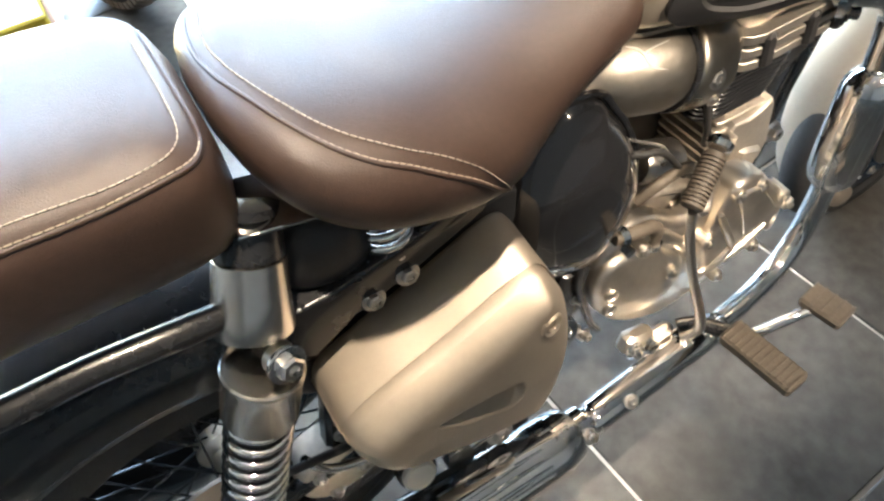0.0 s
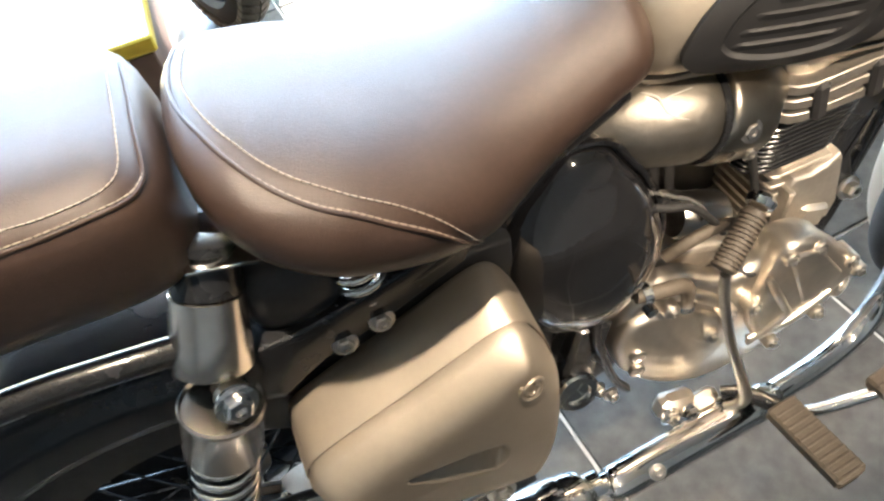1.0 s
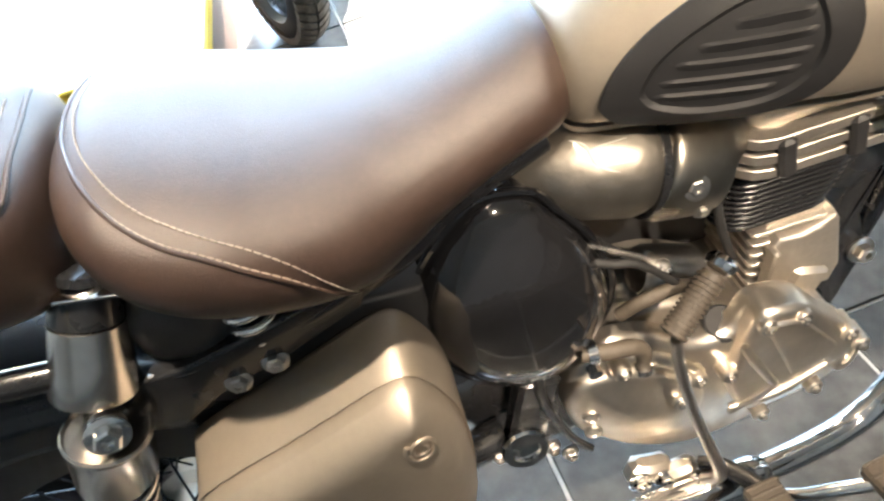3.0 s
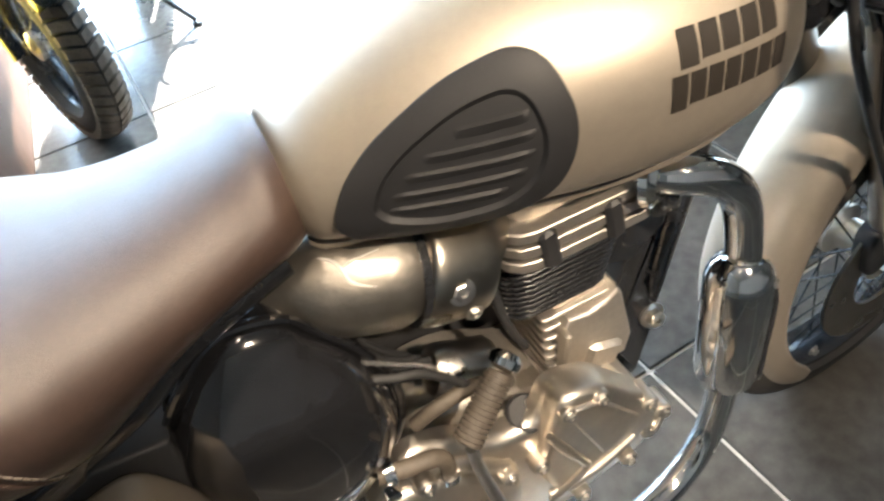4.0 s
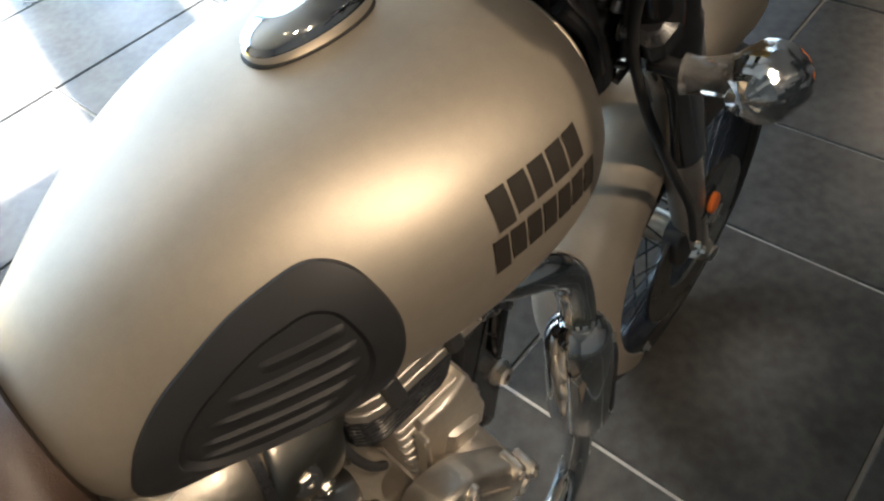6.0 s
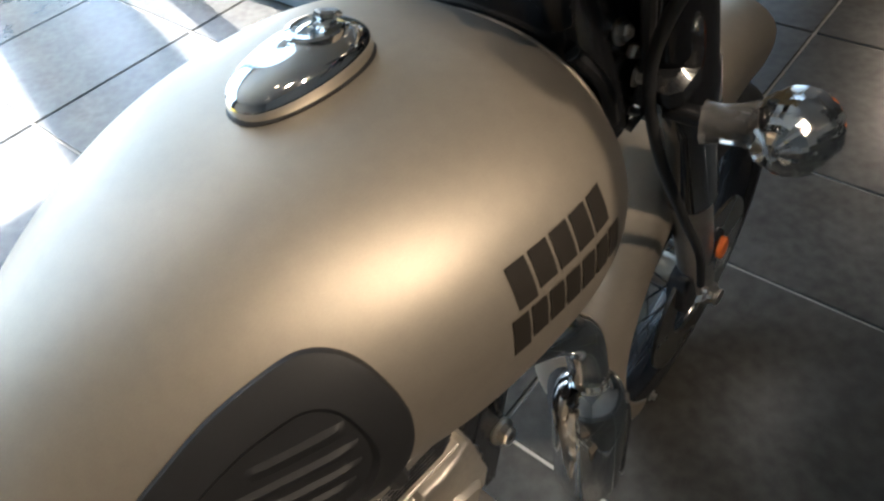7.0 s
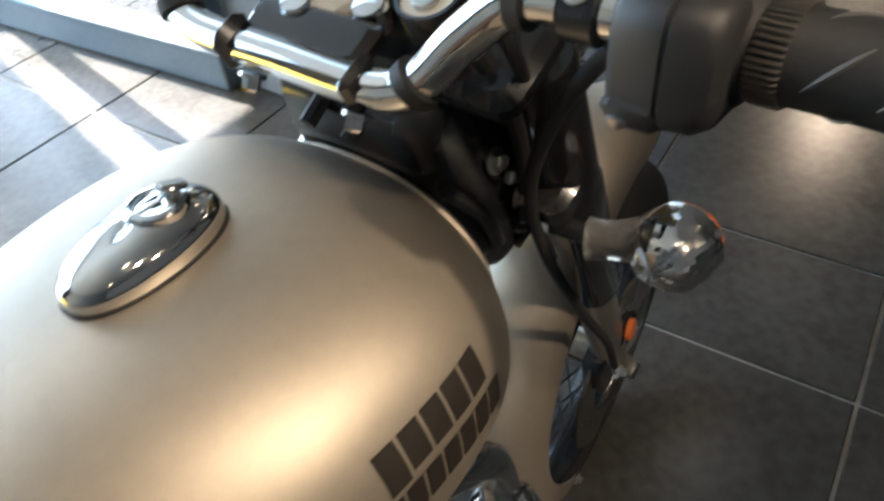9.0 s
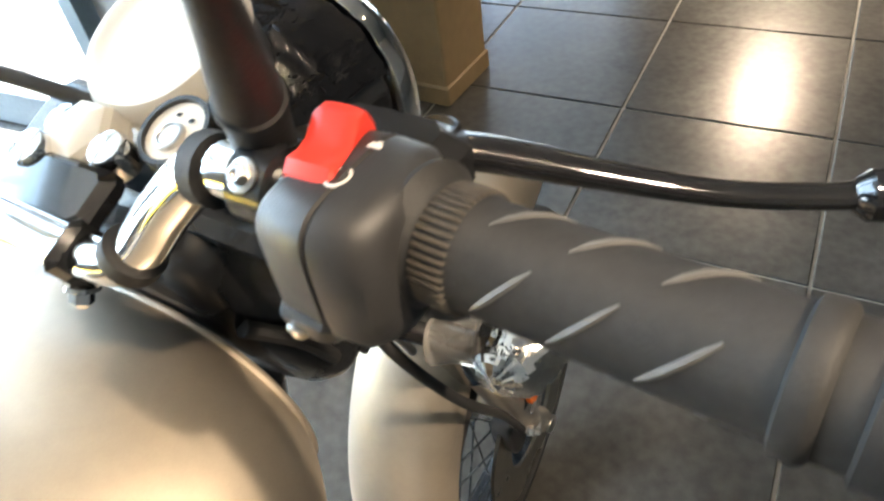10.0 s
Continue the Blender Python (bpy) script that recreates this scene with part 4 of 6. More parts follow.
# ---- foot controls ----
pedal = new("brake_pedal")
pedal.parent = bike
pedal["label"] = "steel brake pedal with ribbed rubber"
p0, p1 = Vector((0.605, -0.146, 0.588)), Vector((0.662, -0.118, 0.628))
prof = [(0, 0.006), (0.001, 0.0125)]
L0 = (p1 - p0).length
for k in range(13):
    a = 0.003 + (L0 - 0.006) * k / 13
    prof += [(a, 0.0150), (a + (L0 - 0.006) / 13 * 0.62, 0.0150), (a + (L0 - 0.006) / 13 * 0.64, 0.0125), (a + (L0 - 0.006) / 13 * 0.98, 0.0125)]
prof += [(L0, 0.012), (L0 + 0.001, 0.004)]
turned("pedal_rubber", prof, p0, p1 - p0, PEDALR, pedal, "ribbed dark rubber", 22)
turned("pedal_end", [(0, 0.010), (0.004, 0.016), (0.012, 0.017), (0.018, 0.012), (0.019, 0.003)], p1 + Vector((0.002, 0.001, 0.001)), (0.75, 0.37, 0.5), CHROME, pedal, "bright knurled end", 14)
tube("pedal_arm", [(0.609, -0.148, 0.582), (0.614, -0.152, 0.530), (0.628, -0.164, 0.450), (0.650, -0.180, 0.360), (0.662, -0.180, 0.305), (0.650, -0.168, 0.275)], [0.006, 0.0065, 0.0065, 0.0075, 0.009, 0.009], STEEL, pedal, "steel pedal arm", 12, 5)


def footpeg(c, size, rubber, ribs, turn):
    root = new("footpeg")
    root.parent = bike
    root["label"] = "rubber-topped rider footpeg"
    m = Matrix.Rotation(turn, 4, 'Z')
    box("peg_rubber", c, size, rubber, root, "worn brown-black rubber", 0.004, m)
    for k in range(ribs):
        off = m @ Vector((0, size[1] * (-0.46 + 0.92 * k / (ribs - 1)), size[2] * 0.5))
        box("peg_rib", Vector(c) + off, (size[0] * 0.94, 0.004, 0.003), rubber, root, "", 0.001, m)
    box("peg_core", Vector(c) + Vector((0, 0, -size[2] * 0.62)), (size[0] * 0.7, size[1], 0.008), FRAMEP, root, "black steel core", 0.002, m)
    return root


footpeg((0.702, -0.268, 0.306), (0.046, 0.122, 0.022), PEDALR, 12, 0.10)
tube("footpeg_arm", [(0.700, -0.212, 0.300), (0.690, -0.190, 0.295), (0.672, -0.165, 0.290), (0.650, -0.150, 0.285)], [0.012, 0.012, 0.012, 0.010], FRAMEP, bike, "black footpeg bracket", 12, 4)
footpeg((0.836, -0.262, 0.320), (0.048, 0.066, 0.018), PEDALR, 5, 0.15)
tube("peg_tube", [(0.700, -0.196, 0.262), (0.740, -0.226, 0.282), (0.780, -0.240, 0.300), (0.815, -0.250, 0.310)], 0.009, CHROME, bike, "bright bent peg tube", 14, 6)

# ---- exhaust ----
exhaust = new("exhaust")
exhaust.parent = bike
exhaust["label"] = "chrome exhaust header and silencer"
HEAD = [(0.845, -0.070, 0.752), (0.868, -0.100, 0.756), (0.905, -0.112, 0.742), (0.938, -0.114, 0.704), (0.956, -0.114, 0.640), (0.963, -0.115, 0.560), (0.966, -0.118, 0.450), (0.962, -0.122, 0.360),
        (0.945, -0.128, 0.290), (0.905, -0.138, 0.245), (0.840, -0.150, 0.228), (0.740, -0.165, 0.235), (0.600, -0.180, 0.252), (0.500, -0.190, 0.265), (0.420, -0.196, 0.276)]
tube("header_pipe", HEAD, 0.0195, CHROME, exhaust, "", 24, 6)
turned("header_flange", [(0, 0.030), (0.008, 0.030), (0.010, 0.026), (0.014, 0.022)], (0.850, -0.086, 0.754), (0.6, -0.9, 0.1), CHROME, exhaust, "header flange")
bolt((0.862, -0.096, 0.728), (0.6, -0.9, 0), exhaust, 0.008, 0.012, FRAMEP, "flange_bolt")
shield = tube("heat_shield", [(0.957, -0.116, 0.611), (0.956, -0.117, 0.604), (0.956, -0.118, 0.594), (0.956, -0.119, 0.582), (0.956, -0.121, 0.540), (0.957, -0.122, 0.480), (0.958, -0.123, 0.430), (0.959, -0.123, 0.414), (0.960, -0.123, 0.406), (0.961, -0.122, 0.399)],
              [0.021, 0.029, 0.0345, 0.0375, 0.0385, 0.0385, 0.0380, 0.0350, 0.030, 0.021], CHROME, exhaust, "chrome heat shield", 32)
tube("shield_seam", [(0.972, -0.144, 0.598), (0.979, -0.152, 0.560), (0.980, -0.154, 0.480), (0.981, -0.154, 0.430), (0.976, -0.146, 0.405)], 0.0030, FRAMEP, exhaust, "dark seam of the shield", 8, 5)
for p in ((0.975, -0.144, 0.585), (0.982, -0.148, 0.420)):
    bolt(p, (0.6, -0.8, 0), exhaust, 0.006, 0.006, STEEL, "shield_screw")
tube("pipe_shield", [(0.735, -0.166, 0.236), (0.725, -0.168, 0.238), (0.70, -0.172, 0.243), (0.60, -0.182, 0.256), (0.50, -0.192, 0.268), (0.45, -0.197, 0.274), (0.44, -0.197, 0.275)], [0.021, 0.0255, 0.027, 0.027, 0.027, 0.0255, 0.021], CHROME, exhaust, "chrome pipe cover", 22, 4)
bolt((0.507, -0.212, 0.287), (0, -0.75, 0.65), exhaust, 0.008, 0.006, STEEL, "shield_screw")
turned("pipe_clamp", [(0, 0.029), (0.018, 0.029), (0.020, 0.027)], (0.428, -0.196, 0.275), (-1, -0.05, 0.12), CHROME, exhaust, "clamp band")
bolt((0.420, -0.222, 0.292), (0.3, -0.7, 0.6), exhaust, 0.008, 0.012, STEEL, "clamp_bolt")
tube("silencer", [(0.415, -0.197, 0.277), (0.405, -0.198, 0.278), (0.395, -0.199, 0.280), (0.37, -0.202, 0.284), (0.34, -0.204, 0.288), (0.1, -0.212, 0.315), (-0.35, -0.23, 0.36), (-0.42, -0.233, 0.367)],
     [0.026, 0.036, 0.042, 0.046, 0.048, 0.050, 0.048, 0.030], CHROME, exhaust, "chrome silencer", 28, 4)
for k in range(4):
    a = 0.5 + 0.28 * k
    dy, dz = -math.cos(a) * 0.0485, math.sin(a) * 0.0485
    tube("silencer_rib", [(0.345, -0.204 + dy, 0.288 + dz), (0.25, -0.207 + dy, 0.299 + dz), (0.14, -0.211 + dy, 0.311 + dz)], [0.001, 0.004, 0.004], CHROME, exhaust, "", 8, 4)
BRK = ccw([(0.350, 0.395), (0.330, 0.420), (0.280, 0.415), (0.225, 0.385), (0.222, 0.345), (0.300, 0.330), (0.350, 0.345)])
build("silencer_bracket", *slab_data(BRK, -0.150, -0.176, 0.004), FRAMEP, bike, "black silencer bracket")
bolt((0.300, -0.178, 0.372), (0, -1, 0.2), bike, 0.013, 0.008, STEEL, "bracket_bolt")
tube("bracket_rod", [(0.345, -0.170, 0.405), (0.290, -0.182, 0.418), (0.255, -0.180, 0.405)], 0.010, CHROME, bike, "bright bracket tube", 14, 4)
turned("peg_boss", [(0, 0.022), (0.010, 0.022), (0.013, 0.019), (0.013, 0.001)], (0.180, -0.175, 0.405), (0, -1, 0.35), WHITEP, bike, "pale round end cap", 28)
turned("peg_boss_arm", [(0, 0.026), (0.05, 0.026)], (0.180, -0.130, 0.390), (0, -1, 0.35), FRAMEP, bike)
tube("chain_guard", [(0.36, -0.10, 0.45), (0.24, -0.12, 0.44), (0.12, -0.12, 0.43), (0.0, -0.115, 0.40)], 0.012, FRAMEP, bike, "black guard tube", 12, 4)
tube("brake_rod", [(0.34, -0.135, 0.40), (0.20, -0.14, 0.42), (0.10, -0.14, 0.455), (0.07, -0.13, 0.50)], 0.006, CHROME, bike, "bright rod", 10, 5)
tube("swingarm", [(0.42, -0.085, 0.400), (0.20, -0.105, 0.365), (-0.04, -0.115, 0.325)], [0.024, 0.022, 0.02], FRAMEP, bike, "black swingarm", 14, 4)

# plate added to block the bright floor, brake caliper and linkage beside the rear wheel
BLOCKER = ccw(round_poly([(0.300, 0.455), (0.180, 0.475), (0.040, 0.465), (-0.110, 0.455), (-0.260, 0.430), (-0.330, 0.350), (-0.300, 0.230), (-0.180, 0.150), (-0.020, 0.140), (0.160, 0.230), (0.300, 0.300)], 4))
build("chain_case", *slab_data(BLOCKER, 0.135, 0.095, 0.008, 3, 0.002), FRAMEP, bike, "black chain case", 45)
INNER = ccw(round_poly([(0.250, 0.620), (0.180, 0.640), (0.080, 0.640), (0.060, 0.560), (0.140, 0.470), (0.260, 0.440), (0.300, 0.520)], 4))
build("battery_tray", *slab_data(INNER, 0.110, -0.060, 0.010), MATTE, bike, "black tray in front of the rear wheel", 45)
REARC = ccw(round_poly([(0.060, 0.440), (0.110, 0.455), (0.150, 0.425), (0.150, 0.370), (0.115, 0.340), (0.070, 0.350), (0.045, 0.390)], 4))
build("rear_caliper", *slab_data(REARC, -0.075, -0.125, 0.012, 4, 0.004), CAST, bike, "alloy rear brake caliper", 45)
for x, z in ((0.075, 0.425), (0.128, 0.400), (0.085, 0.368)):
    bolt((x, -0.127, z), (0, -1, 0.2), bike, 0.007, 0.007, STEEL, "caliper_bolt")
box("caliper_carrier", (0.030, -0.092, 0.380), (0.110, 0.014, 0.050), FRAMEP, bike, "black caliper carrier", 0.006, Matrix.Rotation(0.25, 4, 'Y'))
tube("rear_brake_hose", [(0.120, -0.120, 0.450), (0.090, -0.135, 0.490), (0.030, -0.130, 0.500), (0.000, -0.100, 0.470), (0.060, -0.090, 0.420)], 0.0055, RUBBER, bike, "black rear brake hose", 10, 6)
tube("fender_stay", [(-0.030, -0.110, 0.400), (-0.080, -0.118, 0.520), (-0.120, -0.112, 0.620)], 0.006, FRAMEP, bike, "black fender stay", 10, 3)
for p in ((0.135, -0.128, 0.560), (0.150, -0.126, 0.520), (0.118, -0.126, 0.500)):
    bolt(p, (0, -1, 0.3), bike, 0.0055, 0.007, STEEL, "bracket_bolt")
box("linkage_bracket", (0.130, -0.110, 0.520), (0.045, 0.028, 0.110), FRAMEP, bike, "black linkage bracket", 0.006, Matrix.Rotation(0.2, 4, 'Y'))

# ---- rear suspension and frame ----
shock = new("rear_shock")
shock.parent = bike
shock["label"] = "chrome rear shock absorber with exposed coil spring"
s0, s1, sl = Vector((0.130, -0.079, 0.838)), Vector((-0.035, -0.150, 0.400)), Vector((0.089, -0.121, 0.738))
su = (sl - s0).normalized()
turned("top_cap", [(0, 0.020), (0.002, 0.027), (0.010, 0.027), (0.012, 0.023), (0.016, 0.023), (0.018, 0.028), (0.046, 0.0305), (0.048, 0.027)], s0 - su * 0.010, su, FRAMEP, shock, "ringed black upper cap", 28)
turned("shroud", [(0, 0.026), (0.003, 0.0310), (0.036, 0.0335), (0.068, 0.0365), (0.070, 0.0355), (0.070, 0.020)], s0 + su * 0.036, su, SATINC, shock, "polished upper shroud", 32)
c0 = Vector((0.084, -0.134, 0.712))
sd_ = (s1 - c0).normalized()
pb = Vector((0.099, -0.148, 0.734))
turned("eye", [(-0.020, 0.016), (0.020, 0.016), (0.022, 0.013)], pb + Vector((0, 0.03, 0)), (0, 1, 0), FRAMEP, shock)
turned("shock_collar", [(0, 0.0155), (0.010, 0.0155), (0.012, 0.013)], pb, (0.25, -1, 0.25), STEEL, shock, "bright spacer", 20)
bolt(pb + Vector((0.003, -0.012, 0.003)), (0.25, -1, 0.25), shock, 0.0125, 0.012, CHROME, "shock_bolt")
turned("spring_cup", [(0.004, 0.034), (0, 0.0365), (0.002, 0.0385), (0.006, 0.0385), (0.009, 0.037), (0.062, 0.0365), (0.064, 0.033)], c0, sd_, SATINC, shock, "chrome spring cup", 36)
turned("cup_floor", [(0, 0.0335), (0.004, 0.0335)], c0 + sd_ * 0.008, sd_, FRAMEP, shock, "dark cup floor", 30)
tube("coil_spring", helix(c0 + sd_ * 0.064, sd_, 0.0300, 11, 0.215, 20), 0.0046, CHROME, shock, "chrome coil spring", 10)
turned("damper_body", [(0, 0.018), (0.25, 0.018), (0.26, 0.012)], c0 + sd_ * 0.05, sd_, MATTE, shock, "dark damper body", 24)
turned("lower_eye", [(-0.018, 0.018), (0.018, 0.018)], c0 + sd_ * 0.325, (0, 1, 0), FRAMEP, shock)

tube("seat_rail", [(0.095, -0.112, 0.770), (0.040, -0.118, 0.785), (-0.030, -0.119, 0.795), (-0.110, -0.118, 0.797), (-0.260, -0.105, 0.800)], 0.013, FRAMEP, bike, "glossy black seat rail", 16, 5)
tube("frame_rail", [(0.070, -0.096, 0.735), (0.130, -0.098, 0.690), (0.180, -0.098, 0.700), (0.240, -0.098, 0.722), (0.310, -0.097, 0.745), (0.380, -0.098, 0.775), (0.430, -0.085, 0.800), (0.520, -0.060, 0.815)], 0.0155, FRAMEP, bike, "glossy black frame rail", 16, 5)
GUS = ccw([(0.130, 0.660), (0.180, 0.690), (0.250, 0.712), (0.330, 0.745), (0.350, 0.780), (0.290, 0.768), (0.230, 0.752), (0.170, 0.740), (0.120, 0.740), (0.098, 0.690)])
build("frame_gusset", *slab_data(GUS, -0.090, -0.121, 0.004), FRAMEP, bike, "black frame gusset")
for p in ((0.240, -0.1205, 0.713), (0.201, -0.1205, 0.702)):
    bolt(p, (0, -1, 0.25), bike, 0.0085, 0.008, STEEL, "gusset_bolt")
slab("inner_panel", ccw([(0.060, 0.600), (0.120, 0.560), (0.380, 0.560), (0.385, 0.720), (0.300, 0.730), (0.190, 0.690), (0.100, 0.700)]), -0.02, -0.098, MATTE, bike, "dark inner panel", 0.006)
CAN = Body([
    (0.130, 0.020, 0.790, 0.770, 0.750, 2.2, 2.2),
    (0.138, 0.040, 0.806, 0.770, 0.735, 2.6, 2.6),
    (0.170, 0.050, 0.816, 0.770, 0.722, 2.8, 2.8),
    (0.205, 0.048, 0.812, 0.766, 0.720, 2.8, 2.8),
    (0.222, 0.034, 0.796, 0.762, 0.730, 2.4, 2.4),
    (0.226, 0.015, 0.778, 0.760, 0.744, 2.0, 2.0),
])
can = loft("battery_cover", [[p + Vector((0, -0.062, -0.004)) for p in r] for r in CAN.rings(20, 32)], MATTE, bike, "dull black rounded battery cover")
tube("cable_tie", [(0.135, -0.116, 0.738), (0.165, -0.118, 0.732), (0.195, -0.116, 0.736), (0.210, -0.112, 0.746)], 0.0035, GLOSS, bike, "glossy cable", 8, 5)
tube("saddle_spring", helix((0.238, -0.092, 0.735), (0, 0, 1), 0.0255, 3.0, 0.050, 20), 0.0042, CHROME, bike, "chrome saddle spring", 10)
tube("saddle_spring", helix((0.238, 0.100, 0.722), (0, 0, 1), 0.0255, 3.6, 0.060, 20), 0.0042, CHROME, bike, "chrome saddle spring", 10)
box("seat_bracket", (0.150, -0.078, 0.838), (0.075, 0.070, 0.004), CHROME, bike, "bright edge of the seat bracket", 0.001, Matrix.Rotation(0.25, 4, 'Y'))
tube("under_rail", [(0.250, -0.11, 0.735), (0.330, -0.112, 0.765), (0.390, -0.100, 0.795), (0.440, -0.075, 0.815)], 0.010, FRAMEP, bike, "", 12, 4)

# ---- wheels and fenders ----
AX, RAX = Vector((1.459, 0.029, 0.379)), Vector((-0.02, 0, 0.325))
WAX = Vector((1.365, 0.010, 0.314))


def fender_rings(a0, a1, R, half, depth, n, centre, end_round=0.0, crown=0.050, droop=0.0):
    out = []
    for i in range(n + 1):
        a = radians(a0 + (a1 - a0) * i / n)
        e = min(1, (n - i) / n * 14, i / n * 14 + 0.02) ** 0.5 if end_round else 1
        ring = []
        for k in range(29):
            t = -1 + 2 * k / 28
            u = min(1, abs(t) / 0.72)
            y = math.copysign(half * math.sin(u * math.pi / 2), t)
            r = R - crown * (1 - math.cos(u * math.pi / 2)) - max(0, (abs(t) - 0.72) / 0.28) * depth * e
            r -= droop * max(0, min(1, (radians(125) - a) / radians(40))) ** 2
            ring.append(centre + Vector((math.cos(a) * r, y * (0.86 + 0.14 * e), math.sin(a) * r)))
        out.append(ring)
    return out


fender = build("front_fender", *loft_data(fender_rings(88, 236, 0.397, 0.067, 0.025, 90, AX, 1.0, 0.043, 0.045), False, False), PAINT, bike, "satin bronze deep-valanced front fender", 70)
so = fender.modifiers.new("thick", 'SOLIDIFY')
so.thickness = 0.002
rfen = build("rear_fender", *loft_data(fender_rings(10, 178, 0.400, 0.100, 0.030, 60, RAX + Vector((0, 0, 0.02))), False, False), FRAMEP, bike, "glossy black rear fender", 70)
so = rfen.modifiers.new("thick", 'SOLIDIFY')
so.thickness = 0.002
bolt((1.1750, -0.0640, 0.258), (0, -1, 0), fender, 0.006, 0.006, STEEL, "fender_bolt")
bolt((1.248, -0.0360, 0.640), (0, -1, 0), fender, 0.005, 0.005, STEEL, "fender_bolt")


def wheel_parts(parent, c, R, width, tyre_w, rim_mat, spokes=36, axis=(0, 1, 0)):
    c = Vector(c)
    m = Vector((0, 1, 0)).rotation_difference(Vector(axis)).to_matrix()
    tyre_prof = []
    for k in range(25):
        a = math.pi * (k / 24) - math.pi / 2
        tyre_prof.append((math.sin(a) * tyre_w / 2, R - tyre_w * 0.72 + max(0, math.cos(a)) ** 0.8 * tyre_w * 0.72))
    tyre_prof += [(tyre_w * 0.30, R - tyre_w * 0.80), (-tyre_w * 0.30, R - tyre_w * 0.80)]
    hoop("tyre", tyre_prof, c, axis, TYRE, parent, "black rubber tyre", 72, 60)
    rr = R - tyre_w * 0.72
    hoop("rim", [(-width / 2, rr - 0.012), (-width / 2, rr + 0.006), (-width / 2 + 0.006, rr + 0.006), (-0.01, rr - 0.010), (0.01, rr - 0.010), (width / 2 - 0.006, rr + 0.006), (width / 2, rr + 0.006), (width / 2, rr - 0.012),
                 (0.012, rr - 0.020), (-0.012, rr - 0.020)], c, axis, rim_mat, parent, "spoked wheel rim", 64)
    turned("hub", [(-0.06, 0.018), (-0.05, 0.045), (-0.03, 0.045), (-0.02, 0.028), (0.02, 0.028), (0.03, 0.045), (0.05, 0.045), (0.06, 0.018)], c, axis, ALLOY, parent, "", 32)
    for k in range(spokes):
        a = 2 * math.pi * k / spokes
        b = a + (0.55 if k % 2 else -0.55)
        s = 0.038 if (k // 2) % 2 else -0.038
        p0 = c + m @ Vector((math.cos(b) * 0.042, s, math.sin(b) * 0.042))
        p1 = c + m @ Vector((math.cos(a) * (rr - 0.012), 0, math.sin(a) * (rr - 0.012)))
        build("spoke", *tube_data([p0, p1], 0.0018, 6), rim_mat, parent)


front_wheel = new("front_wheel")
front_wheel.parent = bike
# black rim and spokes: the shade under the fender is put into their colour
wheel_parts(front_wheel, WAX, 0.314, 0.07, 0.090, FRAMEP)
hoop("brake_disc", [(0, 0.085), (0, 0.150), (0.005, 0.150), (0.005, 0.085)], WAX + Vector((0, -0.056, 0)), (0, -1, 0), DULL, front_wheel, "steel brake disc", 48)
# the front end stands turned a little to the far side
STEER = Matrix.Translation(WAX) @ Matrix.Rotation(radians(4.8), 4, 'Z') @ Matrix.Translation(-WAX)
fender.matrix_local = Matrix.Translation(AX) @ Matrix.Rotation(radians(4.8), 4, 'Z') @ Matrix.Translation(-AX)
front_wheel.matrix_local = STEER
rear_wheel = new("rear_wheel")
rear_wheel.parent = bike
# rim and spokes black here too, in place of shade
wheel_parts(rear_wheel, RAX, 0.325, 0.08, 0.115, FRAMEP)
hoop("brake_disc", [(0, 0.070), (0, 0.135), (0.005, 0.135), (0.005, 0.070)], RAX + Vector((0, -0.075, 0)), (0, -1, 0), STEEL, rear_wheel, "steel brake disc", 48)

# ---- fork and steering head ----
for side in (-1, 1):
    top, low = Vector((1.064, side * 0.080, 1.006)), Vector((1.350, side * 0.060, 0.310))
    d = low - top
    leg = new("fork_leg")
    leg.parent = bike
    leg["label"] = "telescopic fork leg with black shroud"
    tube("shroud", [top, top + d * 0.01, top + d * 0.20, top + d * 0.21, top + d * 0.30, top + d * 0.305, top + d * 0.515, top + d * 0.53], [0.029, 0.032, 0.032, 0.034, 0.034, 0.0315, 0.0305, 0.027], GLOSS, leg, "glossy black fork shroud", 28)
    tube("slider", [top + d * 0.52, top + d * 0.54, top + d * 0.86, top + d * 0.90, top + d * 0.93], [0.024, 0.0245, 0.025, 0.0245, 0.016], ALLOY, leg, "alloy fork slider", 24)
    tube("stanchion_cap", [top - d * 0.03, top - d * 0.028, top + d * 0.01], [0.014, 0.019, 0.019], CHROME, leg, "", 20)
    tube("axle_lug", [Vector((1.335, side * 0.062, 0.345)), WAX + Vector((0, side * 0.075, 0))], 0.02, ALLOY, leg, "", 16)
turned("front_axle", [(0, 0.010), (0.180, 0.010), (0.182, 0.014), (0.187, 0.014)], WAX + Vector((0, 0.090, 0)), (0, -1, 0), STEEL, bike, "front axle")
refl = new("fork_reflector")
refl.parent = bike
refl["label"] = "amber side reflector on the fork"
turned("lens", [(0, 0.0155), (0.005, 0.0155), (0.007, 0.013), (0.007, 0.001)], (1.290, -0.092, 0.500), (0.15, -1, 0.1), AMBER, refl, "amber lens", 24)
box("backing", (1.289, -0.085, 0.496), (0.030, 0.010, 0.050), FRAMEP, refl, "", 0.003)
box("film_tag", (1.300, -0.096, 0.470), (0.030, 0.002, 0.028), CLEAR, refl, "scrap of clear film", 0.0005, Matrix.Rotation(0.5, 4, 'Y'))
bolt((1.310, -0.082, 0.374), (0.2, -1, 0), bike, 0.006, 0.010, STEEL, "caliper_bolt")
bolt((1.296, -0.082, 0.398), (0.2, -1, 0), bike, 0.006, 0.008, STEEL, "caliper_bolt")
